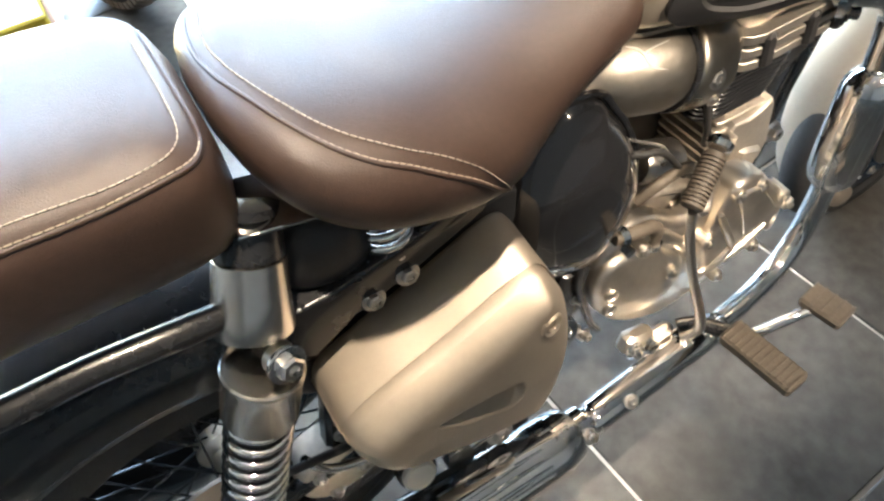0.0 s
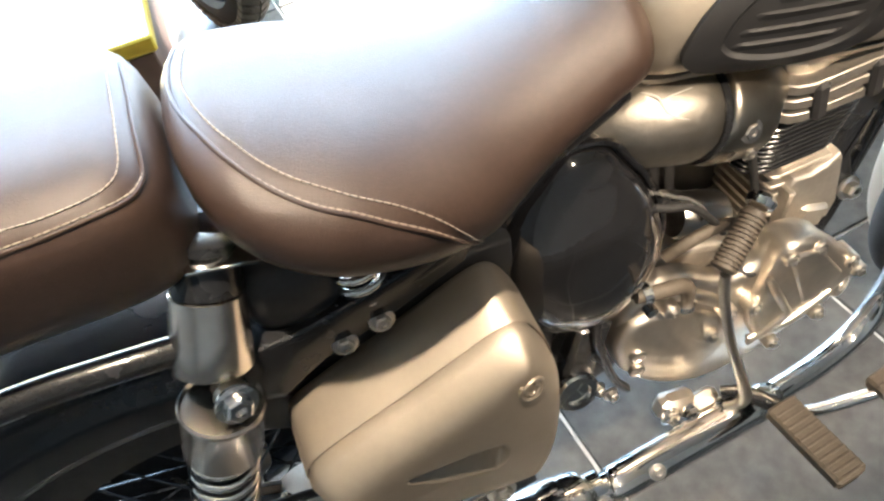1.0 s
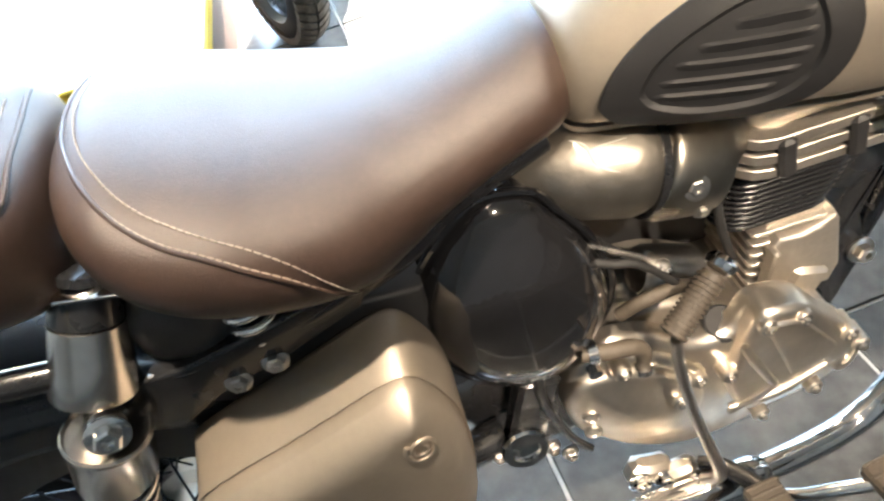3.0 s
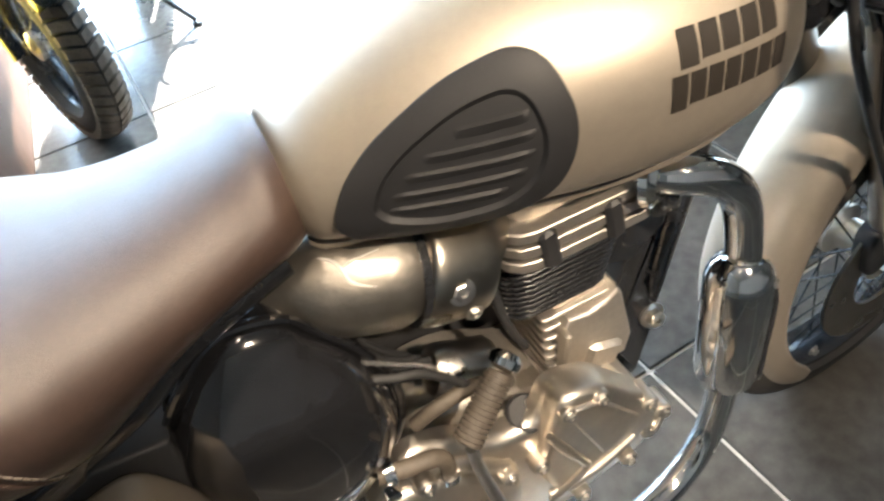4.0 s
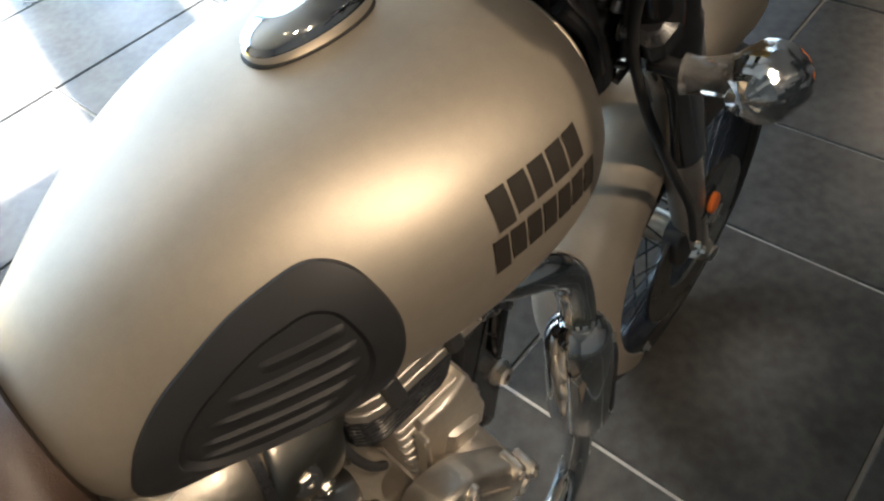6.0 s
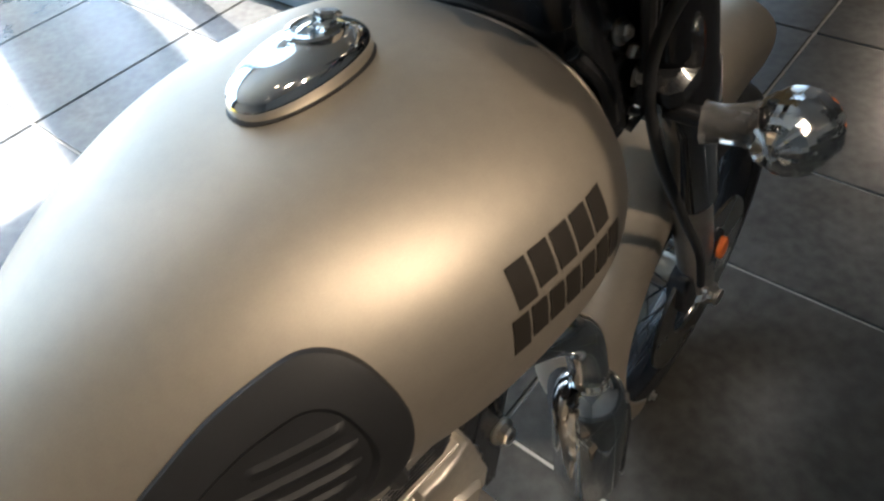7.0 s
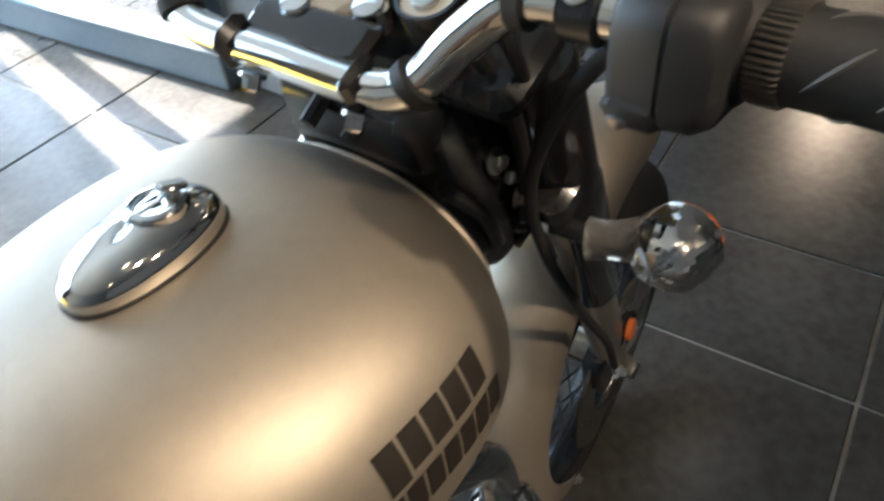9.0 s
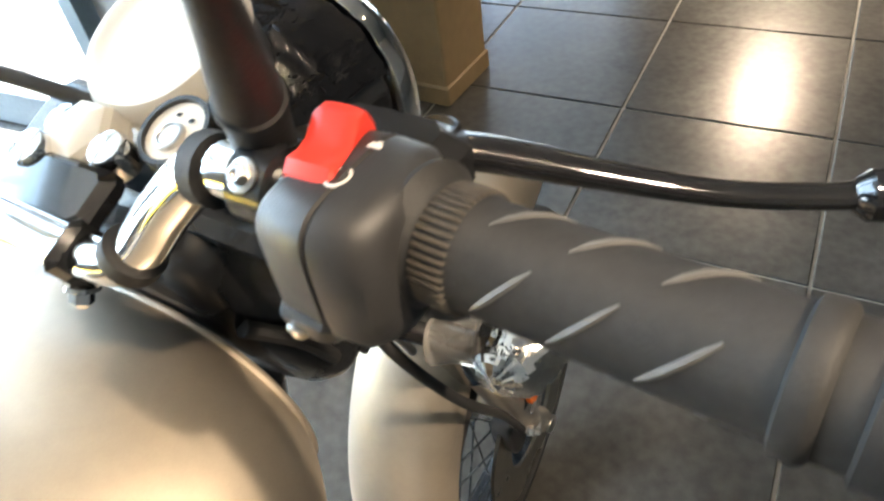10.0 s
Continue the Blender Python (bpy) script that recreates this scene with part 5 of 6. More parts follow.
CAL = ccw(round_poly([(1.262, 0.432), (1.286, 0.444), (1.308, 0.420), (1.316, 0.385), (1.304, 0.352), (1.278, 0.350), (1.264, 0.388)], 3))
build("brake_caliper", *slab_data(CAL, -0.045, -0.074, 0.006, 4, 0.001), MATTE, bike, "black brake caliper", 45)
tube("brake_hose", [(1.000, -0.180, 1.080), (1.030, -0.125, 1.000), (1.058, -0.085, 0.900), (1.088, -0.084, 0.800), (1.140, -0.098, 0.680), (1.210, -0.098, 0.560), (1.268, -0.088, 0.440)], 0.0055, RUBBER, bike, "black brake hose", 10, 6)

HEADBOX = ccw(round_poly([(0.968, 0.985), (0.985, 1.010), (1.030, 1.020), (1.075, 0.995), (1.100, 0.930), (1.098, 0.860), (1.080, 0.815), (1.045, 0.808), (1.010, 0.850), (0.985, 0.910)], 3))
build("steering_head", *slab_data(HEADBOX, 0.060, -0.064, 0.02, 4), FRAMEP, bike, "black steering head and harness cover", 50)
build("lower_yoke", *box_data((1.100, 0, 0.872), (0.060, 0.210, 0.034), 0.008, Matrix.Rotation(-0.37, 4, 'Y')), FRAMEP, bike, "black lower fork yoke")
build("upper_yoke", *box_data((1.022, 0, 1.022), (0.070, 0.230, 0.024), 0.008, Matrix.Rotation(-0.37, 4, 'Y')), FRAMEP, bike, "black upper fork yoke")
for k, (pts, r) in enumerate((([(0.952, 0.020, 0.985), (0.985, 0.018, 1.005), (1.010, 0.016, 1.015)], 0.006), ([(0.962, -0.004, 0.975), (0.990, -0.010, 1.000), (1.012, -0.015, 1.012)], 0.005),
                              ([(1.000, -0.085, 1.040), (1.030, -0.088, 0.985), (1.060, -0.078, 0.920), (1.075, -0.070, 0.850)], 0.006), ([(0.985, -0.110, 1.070), (1.020, -0.105, 1.010), (1.062, -0.060, 0.945), (1.085, -0.050, 0.860)], 0.005),
                              ([(1.060, -0.066, 0.955), (1.085, -0.074, 0.905), (1.088, -0.072, 0.850), (1.070, -0.064, 0.820)], 0.004), ([(0.985, -0.064, 0.940), (1.015, -0.072, 0.900), (1.040, -0.066, 0.850)], 0.006))):
    tube("wire", pts, r, RUBBER, bike, "black control cable", 8, 6)
for p, d in (((1.066, -0.068, 0.880), (0.2, -1, 0)), ((1.092, -0.066, 0.842), (0.2, -1, 0)), ((1.040, -0.066, 0.930), (0, -1, 0.3))):
    bolt(p, d, bike, 0.007, 0.008, STEEL)
box("harness_clip", (1.060, -0.070, 0.905), (0.022, 0.008, 0.012), STEEL, bike, "bright harness clip", 0.002, Matrix.Rotation(0.5, 4, 'Y'))
tube("horn_bracket", [(1.068, -0.062, 0.842), (1.086, -0.070, 0.828), (1.100, -0.076, 0.808), (1.110, -0.078, 0.780)], 0.004, STEEL, bike, "", 8, 4)

# ---- handlebar and controls ----
bar = new("handlebar")
bar.parent = bike
bar["label"] = "chrome handlebar with black grips and controls"
BAR = [(0.932, 0.0, 1.048), (0.932, -0.066, 1.048), (0.937, -0.094, 1.056), (0.949, -0.118, 1.082), (0.956, -0.146, 1.103), (0.956, -0.185, 1.105), (0.955, -0.240, 1.105), (0.941, -0.375, 1.112)]
tube("bar_tube", [(x, -y, z) for x, y, z in BAR[:0:-1]] + BAR, 0.0112, CHROME, bar, "chrome tube", 22, 6)
for i in (2, 4):
    p, q = Vector(BAR[i]), Vector(BAR[i + 1])
    for s in (1, -1):
        turned("cable_tie", [(-0.004, 0.0113), (-0.004, 0.0142), (0.004, 0.0142), (0.004, 0.0113)], (p.x, p.y * s, p.z), (q.x - p.x, (q.y - p.y) * s, q.z - p.z), RUBBER, bar, "black rubber band", 22)


def sq_ring(y, hx, hz, n, cx=0.946, cz=1.104, seg=40):
    out = []
    for k in range(seg):
        a = 2 * math.pi * k / seg
        c, s = math.cos(a), math.sin(a)
        out.append(Vector((cx + hx * math.copysign(abs(c) ** (2 / n), c), y, cz + hz * math.copysign(abs(s) ** (2 / n), s))))
    return out


def side_controls(s):
    """Switch housing and grip; s = -1 for the throttle side."""
    def mir(p):
        return Vector((p[0], p[1] * -s, p[2]))

    def lf(name, rings, mat, label=""):
        return loft(name, [[mir(p) for p in r] for r in rings], mat, bar, label, sharp=38)
    c = dict(cx=0.949, cz=1.103)
    lf("switch_housing", [sq_ring(-0.1985, 0.0195, 0.0185, 4.2, **c), sq_ring(-0.2000, 0.0235, 0.0225, 4.6, **c), sq_ring(-0.2045, 0.0266, 0.0255, 4.8, **c), sq_ring(-0.2205, 0.0278, 0.0264, 4.6, **c), sq_ring(-0.2212, 0.0268, 0.0255, 4.6, **c),
                          sq_ring(-0.2220, 0.0268, 0.0255, 4.6, **c), sq_ring(-0.2228, 0.0280, 0.0266, 4.2, **c), sq_ring(-0.234, 0.0282, 0.0270, 3.4, **c), sq_ring(-0.2395, 0.0262, 0.025, 2.6, **c), sq_ring(-0.2425, 0.020, 0.020, 2, **c)], SWITCH, "dark grey moulded switch housing")
    g0, g1 = mir((0.955, -0.240, 1.105)), mir((0.941, -0.380, 1.112))
    gd = (g1 - g0).normalized()
    turned("grip", [(-0.002, 0.022), (-0.001, 0.0238), (0.001, 0.0240), (0.003, 0.0225), (0.005, 0.0198), (0.007, 0.0184), (0.0195, 0.0181), (0.021, 0.0172), (0.102, 0.0170), (0.104, 0.0172), (0.105, 0.0192), (0.110, 0.0197), (0.112, 0.0187), (0.113, 0.0172), (0.120, 0.0172), (0.121, 0.0190), (0.150, 0.0187), (0.156, 0.0150)],
           g0, gd, RUBBER, bar, "black rubber grip", 44)
    u = gd.cross(Vector((0, 0, 1))).normalized()
    v = u.cross(gd)

    def on(h, a, r):
        return g0 + gd * h + (u * math.cos(a) + v * math.sin(a)) * r
    ribs = []
    for k in range(46):
        a = 2 * math.pi * k / 46
        ribs.append(tube_data([on(0.0070, a, 0.0181), on(0.0082, a, 0.0188), on(0.0180, a, 0.0188), on(0.0192, a, 0.0180)], 0.0007, 5))
    tagged(build("ribbing", *join(ribs), PEDALR, bar, "ribbed collar"), kind="stuff")
    for row in range(4):
        for k in range(3):
            h, a = 0.0265 + 0.0238 * k, math.pi * (row / 2 - 0.06)
            pts = [on(h + 0.0170 * t, a + 1.08 * t, 0.0170) for t in (0, 0.2, 0.4, 0.6, 0.8, 1)]
            tube("grip_lug", pts, [0.0004, 0.0011, 0.0014, 0.0013, 0.0011, 0.0005], GREYR, bar, "", 6)


side_controls(-1)
side_controls(1)
# kill switch: a saddle-shaped rocker
prof = [(0.9375, 1.1180), (0.9380, 1.1260), (0.9420, 1.1290), (0.9480, 1.1275), (0.9550, 1.1275), (0.9630, 1.1320), (0.9690, 1.1310), (0.9725, 1.1250), (0.9735, 1.1180)]
rings = []
for y, k in ((-0.2000, 0.88), (-0.2010, 0.97), (-0.2050, 1.0), (-0.2125, 1.0), (-0.2170, 0.97), (-0.2180, 0.88)):
    rings.append([(0.9545 + (x - 0.9525) * k, y + 0.001 + (x - 0.95) * 0.20, 1.121 + (z - 1.118) * k) for x, z in prof])
loft("kill_switch", rings, RED, bar, "red kill switch rocker", sharp=40)
ringm = [(0.9445 + 0.0042 * math.cos(a), -0.2200 - 0.0036 * math.sin(a), 1.1292 + 0.0004 * math.sin(a)) for a in (0.5 + 5.3 * k / 15 for k in range(16))]
tube("run_mark", ringm, 0.0006, MARK, bar, "white run symbol", 5)
box("stop_mark", (0.9620, -0.2215, 1.1290), (0.0046, 0.0050, 0.0006), MARK, bar, "white stop symbol", 0.0002, Matrix.Rotation(0.25, 4, 'Y'))
# lower starter button block
box("switch_block", (0.928, -0.212, 1.083), (0.018, 0.026, 0.013), SWITCH, bar, "lower switch block", 0.005, Matrix.Rotation(0.7, 4, 'Y'))
box("button", (0.922, -0.208, 1.081), (0.007, 0.010, 0.006), STEEL, bar, "grey start button", 0.003, Matrix.Rotation(0.7, 4, 'Y'))
# front brake: master cylinder, lever, mirror boot
lever = new("brake_lever")
lever.parent = bike
lever["label"] = "black front brake lever and master cylinder"
tube("blade", [(1.000, -0.205, 1.098), (1.012, -0.222, 1.093), (1.022, -0.242, 1.087), (1.031, -0.266, 1.081), (1.045, -0.306, 1.074), (1.062, -0.340, 1.070), (1.067, -0.349, 1.070)], [0.0085, 0.009, 0.0085, 0.0072, 0.0062, 0.0062, 0.006], GLOSS, lever, "glossy black blade", 14, 5, flat=0.75)
turned("ball_end", [(0, 0.002), (0.0015, 0.0062), (0.006, 0.0098), (0.011, 0.0098), (0.0155, 0.0062), (0.017, 0.0005)], (1.0655, -0.3465, 1.070), (0.35, -0.93, 0), GLOSS, lever, "ball end", 18)
box("master_cylinder", (0.988, -0.196, 1.094), (0.050, 0.062, 0.030), FRAMEP, lever, "black master cylinder", 0.008)
turned("pivot_cap", [(0, 0.0095), (0.003, 0.0095), (0.004, 0.0082), (0.002, 0.0070), (0.002, 0.0005)], (1.008, -0.210, 1.100), (0.1, 0, 1), FRAMEP, lever, "pivot cap")
turned("pivot_ring", [(0.003, 0.0066), (0.0045, 0.0066), (0.0045, 0.0054)], (1.008, -0.210, 1.100), (0.1, 0, 1), CHROME, lever, "bright ring")
boot = new("mirror_mount")
boot.parent = bike
boot["label"] = "black rubber-booted mirror mount"
turned("boot", [(0, 0.008), (0.002, 0.0110), (0.010, 0.0112), (0.030, 0.0114), (0.046, 0.0116), (0.047, 0.0124), (0.050, 0.0124), (0.051, 0.0112), (0.064, 0.0104), (0.078, 0.0088), (0.096, 0.0072), (0.120, 0.0055)], (0.976, -0.155, 1.094), (-0.38, -0.46, 1), RUBBER, boot, "", 26)
turned("clamp", [(-0.008, 0.0113), (-0.008, 0.0150), (0.008, 0.0150), (0.008, 0.0113)], (0.956, -0.176, 1.105), (0, 1, 0), FRAMEP, boot, "black clamp", 24)
bolt((0.946, -0.176, 1.116), (-0.7, 0, 0.7), boot, 0.004, 0.004, STEEL)

tube("clutch_cable", [(0.975, 0.160, 1.090), (1.000, 0.110, 1.075), (1.015, 0.060, 1.060), (1.030, 0.020, 1.040)], 0.005, RUBBER, bar, "black clutch cable", 10, 6)
# clamp plate with nuts
tilt = Matrix.Rotation(-0.37, 4, 'Y')
box("clamp_plate", (0.958, 0.002, 1.049), (0.036, 0.094, 0.016), GLOSS, bar, "glossy black clamp plate", 0.005, tilt)
box("bar_clamp", (0.930, 0.036, 1.050), (0.028, 0.012, 0.028), FRAMEP, bar, "", 0.006, tilt)
box("bar_clamp", (0.930, -0.062, 1.050), (0.027, 0.008, 0.027), FRAMEP, bar, "", 0.006, tilt)
for y in (-0.062, 0.020):
    bolt((0.924, y, 1.037), (-0.5, 0, -0.8), bar, 0.0055, 0.009, CHROME, "clamp_bolt")
up = tilt @ Vector((0, 0, 1))
stem = Vector((0.994, 0.005, 1.048))
turned("stem_washer", [(0, 0.026), (0.004, 0.026), (0.005, 0.024)], stem - up * 0.004, up, CHROME, bar, "", 30)
turned("stem_nut", [(0, 0.0215), (0.014, 0.0215), (0.018, 0.019), (0.021, 0.012), (0.022, 0.0005)], stem, up, WHITEP, bar, "large cream-capped stem nut", 6, 25)
for p in ((0.971, 0.020, 1.054), (0.987, -0.023, 1.053), (1.003, 0.040, 1.046)):
    turned("yoke_nut", [(-0.006, 0.0115), (0.008, 0.0115), (0.011, 0.010), (0.012, 0.0005)], p, up, CHROME, bar, "chrome dome nut", 16)
key = new("ignition_lock")
key.parent = bike
key["label"] = "round ignition lock with a pale dial"
kp = Vector((1.012, -0.049, 1.052))
turned("barrel", [(-0.020, 0.0215), (0.010, 0.0220), (0.014, 0.0212), (0.014, 0.0185), (0.011, 0.0180)], kp, up, FRAMEP, key, "", 30)
turned("dial", [(0, 0.0180), (0.0115, 0.0180), (0.0117, 0.0005)], kp, up, WHITEP, key, "pale dial", 28)
turned("key_slot", [(0, 0.0085), (0.013, 0.0085), (0.0135, 0.0070), (0.0125, 0.0060), (0.0125, 0.0005)], kp + Vector((-0.004, 0, 0)), up, STEEL, key, "", 20)
box("dial_mark", kp + up * 0.0125 + Vector((0.009, 0.004, 0.003)), (0.003, 0.003, 0.0006), FRAMEP, key, "", 0.0002)
box("dial_mark", kp + up * 0.0125 + Vector((0.007, -0.007, 0.003)), (0.003, 0.003, 0.0006), FRAMEP, key, "", 0.0002)
tube("key_wire", [kp + Vector((0.0, -0.025, 0.0)), kp + Vector((0.012, -0.030, 0.016)), kp + Vector((0.028, -0.024, 0.014)), kp + Vector((0.032, -0.012, -0.01))], 0.0035, RUBBER, key, "", 10, 6)

# instrument with its white transit cover
gauge = new("instrument")
gauge.parent = bike
gauge["label"] = "round instrument under a white plastic transit cover"
gp, ga = Vector((1.062, 0.003, 1.070)), Vector((-0.42, 0, 0.90))
turned("case", [(-0.045, 0.030), (-0.030, 0.046), (0.0, 0.050), (0.004, 0.050)], gp, ga, MATTE, gauge, "black case", 36)
turned("cover", [(0, 0.0505), (0.004, 0.0530), (0.012, 0.0525), (0.018, 0.0480), (0.0185, 0.042), (0.0165, 0.038), (0.0175, 0.020), (0.018, 0.0005)], gp, ga, WHITEP, gauge, "white plastic cover", 48)

# headlamp in wrap
lamp = new("headlamp")
lamp.parent = bike
lamp["label"] = "black headlamp shell with a chrome rim, wrapped in film"
hc = Vector((1.130, 0.028, 0.975))
hd = Vector((1, 0, -0.10))
turned("shell", [(-0.080, 0.012), (-0.074, 0.036), (-0.056, 0.058), (-0.028, 0.074), (0.0, 0.080), (0.050, 0.082)], hc, hd, GLOSS, lamp, "glossy black shell", 44)
turned("rim", [(0.046, 0.083), (0.050, 0.089), (0.062, 0.090), (0.074, 0.086), (0.080, 0.078)], hc, hd, CHROME, lamp, "chrome rim", 44)
turned("lens", [(0.070, 0.079), (0.078, 0.072), (0.090, 0.042), (0.094, 0.001)], hc, hd, GLASS, lamp, "clear lens", 40)
wrap = []
for i in range(24):
    ring = []
    for k in range(26):
        a = 0.15 * math.pi + 0.75 * math.pi * k / 25
        h = -0.050 + 0.095 * i / 23
        r = 0.070 + 0.016 * (i / 23) + 0.006 * abs(noise.noise(Vector((i * 0.55, k * 0.5, 1.7)))) + 0.0025 * noise.noise(Vector((i * 1.7, k * 1.6, 5)))
        ring.append(hc + Vector((h, math.cos(a) * r, math.sin(a) * r + 0.004)))
    wrap.append(ring)
wr = build("bubble_wrap", *loft_data(wrap, False, False), WRAPB, lamp, "crumpled glossy wrapping", 50)

# turn signals
for s in (-1, 1):
    blink = new("turn_signal")
    blink.parent = bike
    blink["label"] = "chrome bullet turn signal on a clear-wrapped stalk"
    # the far one hangs lower and further back
    off = Vector((-0.020, -0.012, -0.034)) if s > 0 else Vector()
    bp = Vector((1.102, s * 0.186, 0.852)) + off
    bd = Vector((1, s * 0.05, -0.12))
    sv, sf = turned_data([(-0.0368, 0.0004), (-0.0363, 0.0068), (-0.0331, 0.0153), (-0.0294, 0.0195), (-0.0258, 0.0229), (-0.0202, 0.0263), (-0.0147, 0.0289), (-0.0074, 0.0308), (0.0000, 0.0319), (0.0064, 0.0325), (0.0129, 0.0327), (0.0147, 0.0314)], bp, bd, 40)
    sv = [p + (p - bp) * (0.10 * noise.noise(p * 75) + 0.06 * noise.noise(p * 170)) for p in sv]
    build("shell", sv, sf, WRAPC, blink, "chrome bullet shell in crumpled clear film", 14)
    turned("lens", [(0, 0.0308), (0.007, 0.029), (0.012, 0.020), (0.014, 0.001)], bp + bd * 0.0138, bd, AMBER, blink, "amber lens", 32)
    tube("stalk", [Vector(p) + off for p in ((1.088, s * 0.088, 0.842), (1.092, s * 0.140, 0.846), (1.098, s * 0.170, 0.850))], 0.009, FRAMEP, blink, "", 14)
    sl = tube("film_sleeve", [Vector(p) + off for p in ((1.086, s * 0.122, 0.844), (1.090, s * 0.136, 0.846), (1.094, s * 0.148, 0.848), (1.098, s * 0.160, 0.850))], [0.018, 0.016, 0.017, 0.020], CLEAR, blink, "clear film sleeve", 14, 3)
    sl.visible_shadow = False
turned("side_stand_foot", [(0, 0.03), (0.01, 0.03)], (0.55, 0.30, 0.0), (0, 0, 1), FRAMEP, bike)
tube("side_stand", [(0.58, 0.14, 0.28), (0.55, 0.30, 0.01)], 0.012, FRAMEP, bike, "black side stand", 12)

# ---- the second motorcycle, in the sun by the window ----
other = tagged(new("motorcycle"), "dark scrambler motorcycle with a knobbly front tyre on its side stand", "motorcycle")
oc, osn = math.cos(radians(76)), math.sin(radians(76))
other.matrix_world = Matrix(((-oc, osn, 0, 0.19), (-osn, -oc, 0, 1.90), (0, 0, 1, 0), (0, 0, 0, 1)))
LOCK = Matrix.Rotation(radians(35), 4, 'Z')
ow = new("front_wheel")
ow.parent = other
ow.matrix_local = LOCK
wheel_parts(ow, (0, 0, 0.335), 0.318, 0.06, 0.115, FRAMEP, 32)
kv = None
for k in range(52):
    for s in (-1, 1):
        a = 2 * math.pi * (k + 0.0) / 52
        if kv is None:
            kv = {}
        if s not in kv:
            # a slanted tread block; two of them make a chevron
            pts = []
            for r, q in ((0.312, 1.0), (0.336, 0.92)):
                for y, lead in ((0.003, 0.0), (0.030, 0.011), (0.056, 0.018)):
                    dr = -0.020 * (y / 0.056) ** 2
                    for w in (-0.0155, 0.0155):
                        ang = (lead * 1.0 + w * q) / 0.33
                        pts.append((math.cos(ang) * (r + dr), s * y, math.sin(ang) * (r + dr)))
            f = []
            for i in range(2):
                f += [(i * 2, i * 2 + 1, i * 2 + 3, i * 2 + 2), (6 + i * 2, 6 + i * 2 + 1, 6 + i * 2 + 3, 6 + i * 2 + 2),
                      (i * 2, i * 2 + 2, 8 + i * 2, 6 + i * 2), (i * 2 + 1, i * 2 + 3, 9 + i * 2, 7 + i * 2)]
            f += [(0, 1, 7, 6), (4, 5, 11, 10)]
            me = bpy.data.meshes.new("tread_block")
            me.from_pydata(pts, [], f)
            bmx = bmesh.new()
            bmx.from_mesh(me)
            bmesh.ops.recalc_face_normals(bmx, faces=bmx.faces)
            bmx.to_mesh(me)
            bmx.free()
            me.materials.append(TREAD)
            kv[s] = me
        ob = new("tread_block", kv[s])
        ob.parent = ow
        ob.matrix_local = Matrix.Translation((0, 0, 0.335)) @ Matrix.Rotation(a, 4, 'Y')
hoop("brake_disc", [(0, 0.085), (0, 0.150), (0.005, 0.150), (0.005, 0.085)], (0, 0.062, 0.335), (0, 1, 0), STEEL, ow, "steel brake disc", 40)
for s in (-1, 1):
    tube("fork_leg", [(0.0, s * 0.095, 0.320), (-0.13, s * 0.095, 0.64), (-0.28, s * 0.095, 1.0)], [0.026, 0.026, 0.022], FRAMEP, other, "dark fork leg", 18, 3).matrix_local = LOCK
of = build("front_fender", *loft_data(fender_rings(30, 150, 0.400, 0.060, 0.015, 30, Vector((0, 0, 0.335))), False, False), FRAMEP, other, "dark front fender", 70)
of.matrix_local = LOCK
of.modifiers.new("thick", 'SOLIDIFY').thickness = 0.002
orw = new("rear_wheel")
orw.parent = other
wheel_parts(orw, (-1.40, 0, 0.325), 0.325, 0.07, 0.11, STEEL, 32)
ENG = ccw(round_poly([(-0.45, 0.30), (-0.40, 0.42), (-0.46, 0.56), (-0.62, 0.60), (-0.86, 0.56), (-0.92, 0.42), (-0.86, 0.28), (-0.66, 0.24)], 4))
build("crankcase", *slab_data(ENG, -0.12, 0.13, 0.02, 4, 0.01), FRAMEP, other, "dark engine cases", 50)
for k in range(7):
    build("cylinder_fin", *plate_ring(0.58 + 0.026 * k, 0.010, -0.58, 0, 0.10, 0.09, 0.02), FRAMEP, other)
build("cylinder", *plate_ring(0.55, 0.22, -0.58, 0, 0.075, 0.07, 0.02), MATTE, other, "dark cylinder")
tube("header_pipe", [(-0.48, -0.06, 0.70), (-0.36, -0.08, 0.64), (-0.34, -0.09, 0.45), (-0.44, -0.11, 0.30), (-0.8, -0.15, 0.30), (-1.5, -0.19, 0.42)], [0.020, 0.020, 0.020, 0.022, 0.040, 0.045], FRAMEP, other, "dark exhaust", 16, 5)
OT = Body([(-0.78, 0.06, 0.86, 0.83, 0.80, 2.2, 2.2), (-0.70, 0.11, 0.92, 0.84, 0.79, 2.4, 2.4), (-0.50, 0.15, 0.98, 0.87, 0.77, 2.4, 2.6), (-0.34, 0.13, 0.97, 0.88, 0.79, 2.4, 2.4), (-0.28, 0.06, 0.93, 0.88, 0.84, 2.2, 2.2)])
loft("fuel_tank", OT.rings(20, 32), DARKF, other, "dark blue-grey fuel tank")
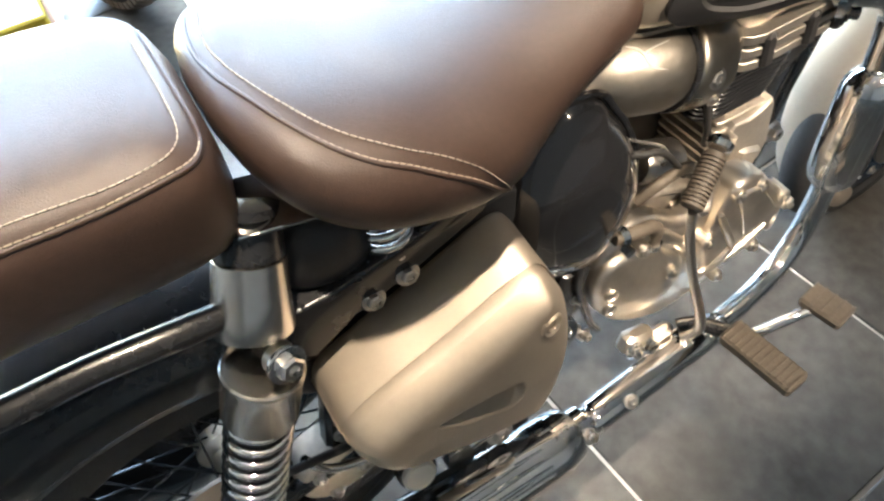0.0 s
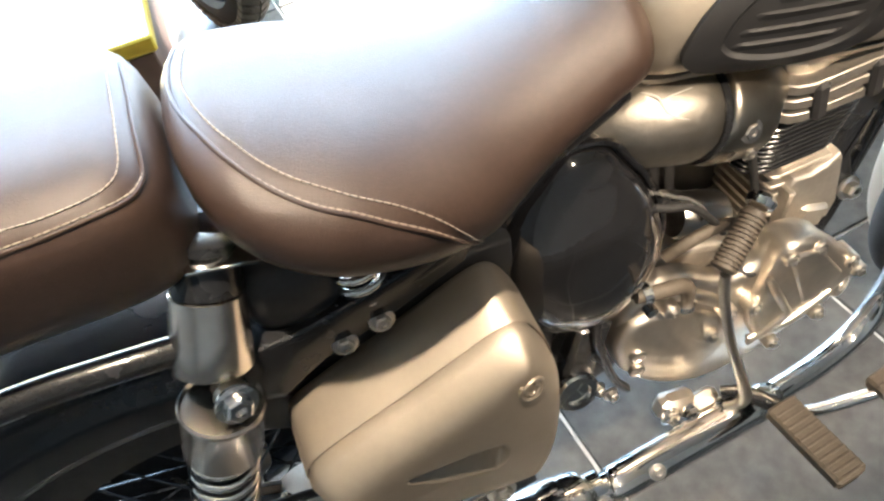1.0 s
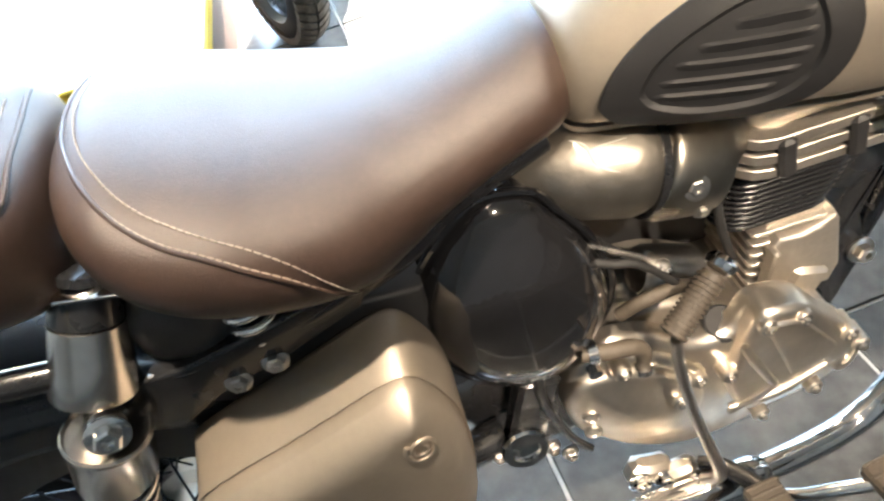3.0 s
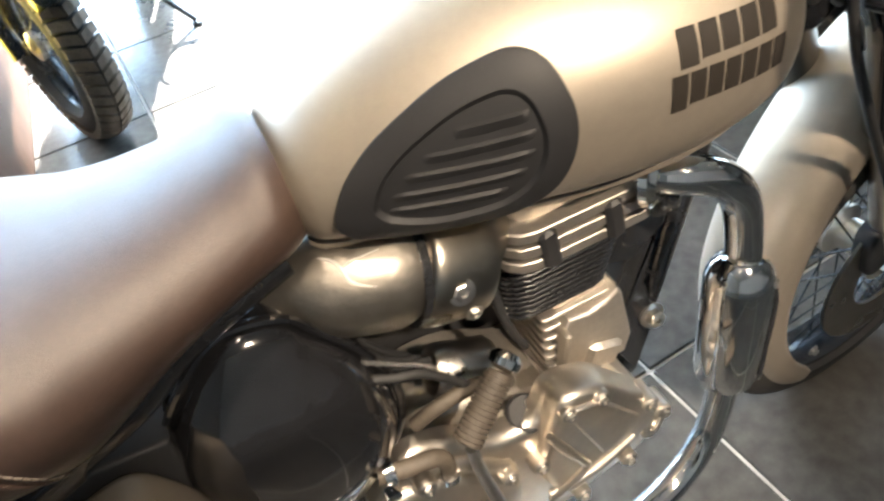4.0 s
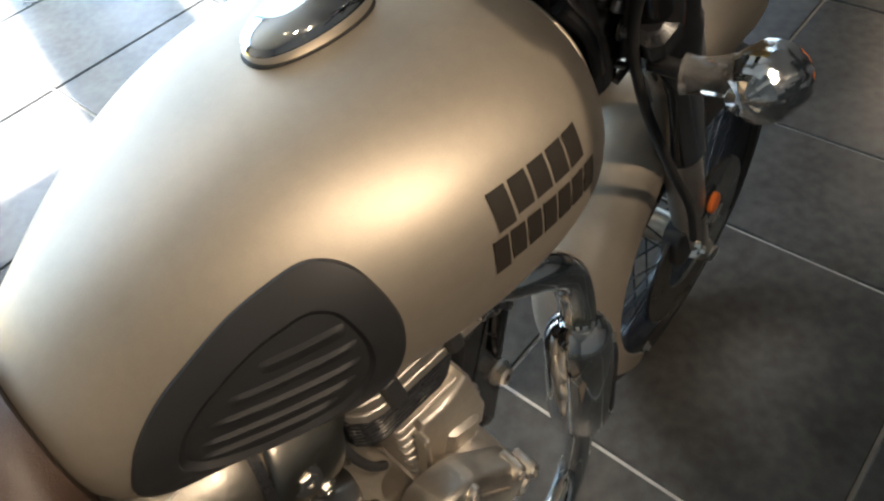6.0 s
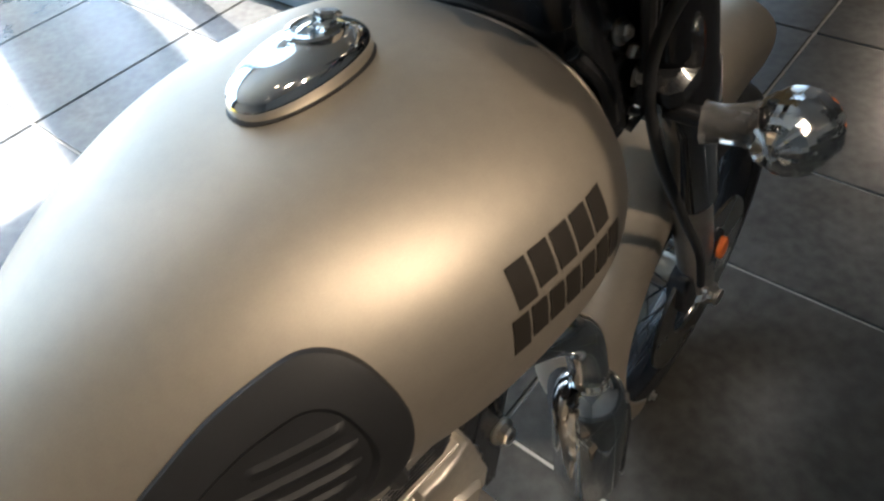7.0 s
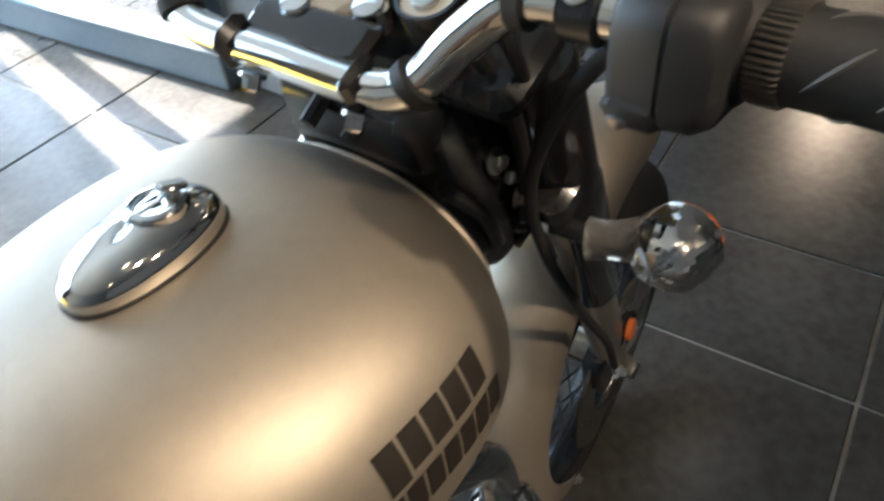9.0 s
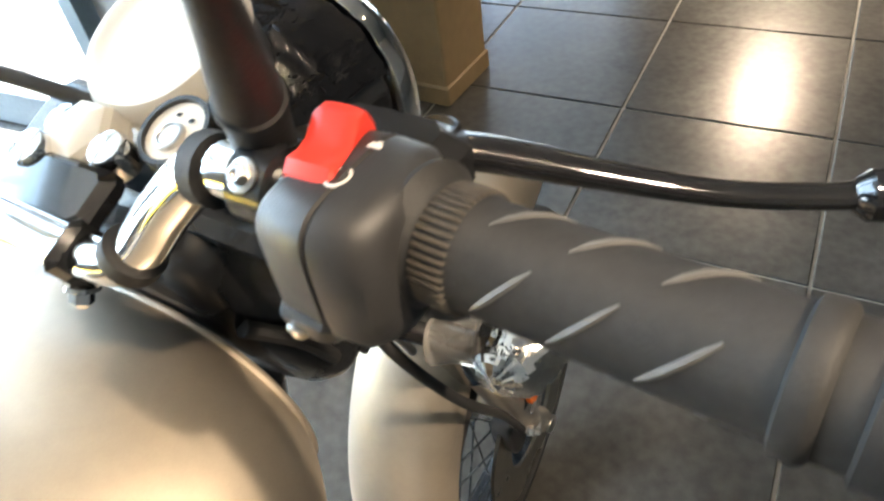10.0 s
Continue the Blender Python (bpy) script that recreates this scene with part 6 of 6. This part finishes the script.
OS = Body([(-1.45, 0.07, 0.88, 0.85, 0.82, 2.4, 2.4), (-1.35, 0.12, 0.90, 0.85, 0.80, 2.6, 2.6), (-1.00, 0.14, 0.88, 0.83, 0.77, 2.6, 2.6), (-0.80, 0.10, 0.86, 0.82, 0.78, 2.4, 2.4), (-0.76, 0.05, 0.84, 0.81, 0.79, 2.2, 2.2)])
loft("seat", OS.rings(20, 32), MATTE, other, "black seat")
tube("frame_tube", [(-0.30, 0, 0.92), (-0.38, 0, 0.62), (-0.48, 0, 0.28), (-0.90, 0, 0.25)], 0.018, FRAMEP, other, "black downtube", 14, 5)
for s in (-1, 1):
    tube("swingarm", [(-0.88, s * 0.10, 0.40), (-1.40, s * 0.11, 0.325)], 0.02, FRAMEP, other, "", 12)
    tube("shock_absorber", [(-1.15, s * 0.13, 0.78), (-1.36, s * 0.13, 0.36)], 0.026, MATTE, other, "", 14)
    box("footpeg", (-0.78, s * 0.24, 0.33), (0.035, 0.11, 0.025), RUBBER, other, "black rubber footpeg", 0.005)
    tube("peg_bracket", [(-0.78, s * 0.10, 0.34), (-0.78, s * 0.20, 0.33)], 0.012, FRAMEP, other, "", 10)
tube("rear_frame", [(-0.70, 0.11, 0.77), (-1.00, 0.11, 0.78), (-1.40, 0.10, 0.82)], 0.012, FRAMEP, other, "", 12, 3)
tube("handlebar", [(-0.32, -0.38, 1.10), (-0.30, -0.12, 1.09), (-0.27, 0, 1.06), (-0.30, 0.12, 1.09), (-0.32, 0.38, 1.10)], 0.012, FRAMEP, other, "black handlebar", 12, 5).matrix_local = LOCK
turned("headlamp", [(0, 0.02), (0.03, 0.07), (0.09, 0.085), (0.12, 0.08), (0.13, 0.01)], (-0.26, 0, 0.92), (1, 0, 0), GLOSS, other, "round headlamp", 32).matrix_local = LOCK
tube("side_stand", [(-0.60, 0.14, 0.32), (-0.65, 0.22, 0.15), (-0.690, 0.300, 0.02)], 0.011, FRAMEP, other, "black side stand leg", 12, 3)
box("stand_foot", (-0.692, 0.303, 0.008), (0.06, 0.04, 0.014), FRAMEP, other, "", 0.004)
tube("shift_lever", [(-0.62, 0.14, 0.32), (-0.50, 0.17, 0.33), (-0.47, 0.20, 0.34)], 0.007, STEEL, other, "", 10, 3)
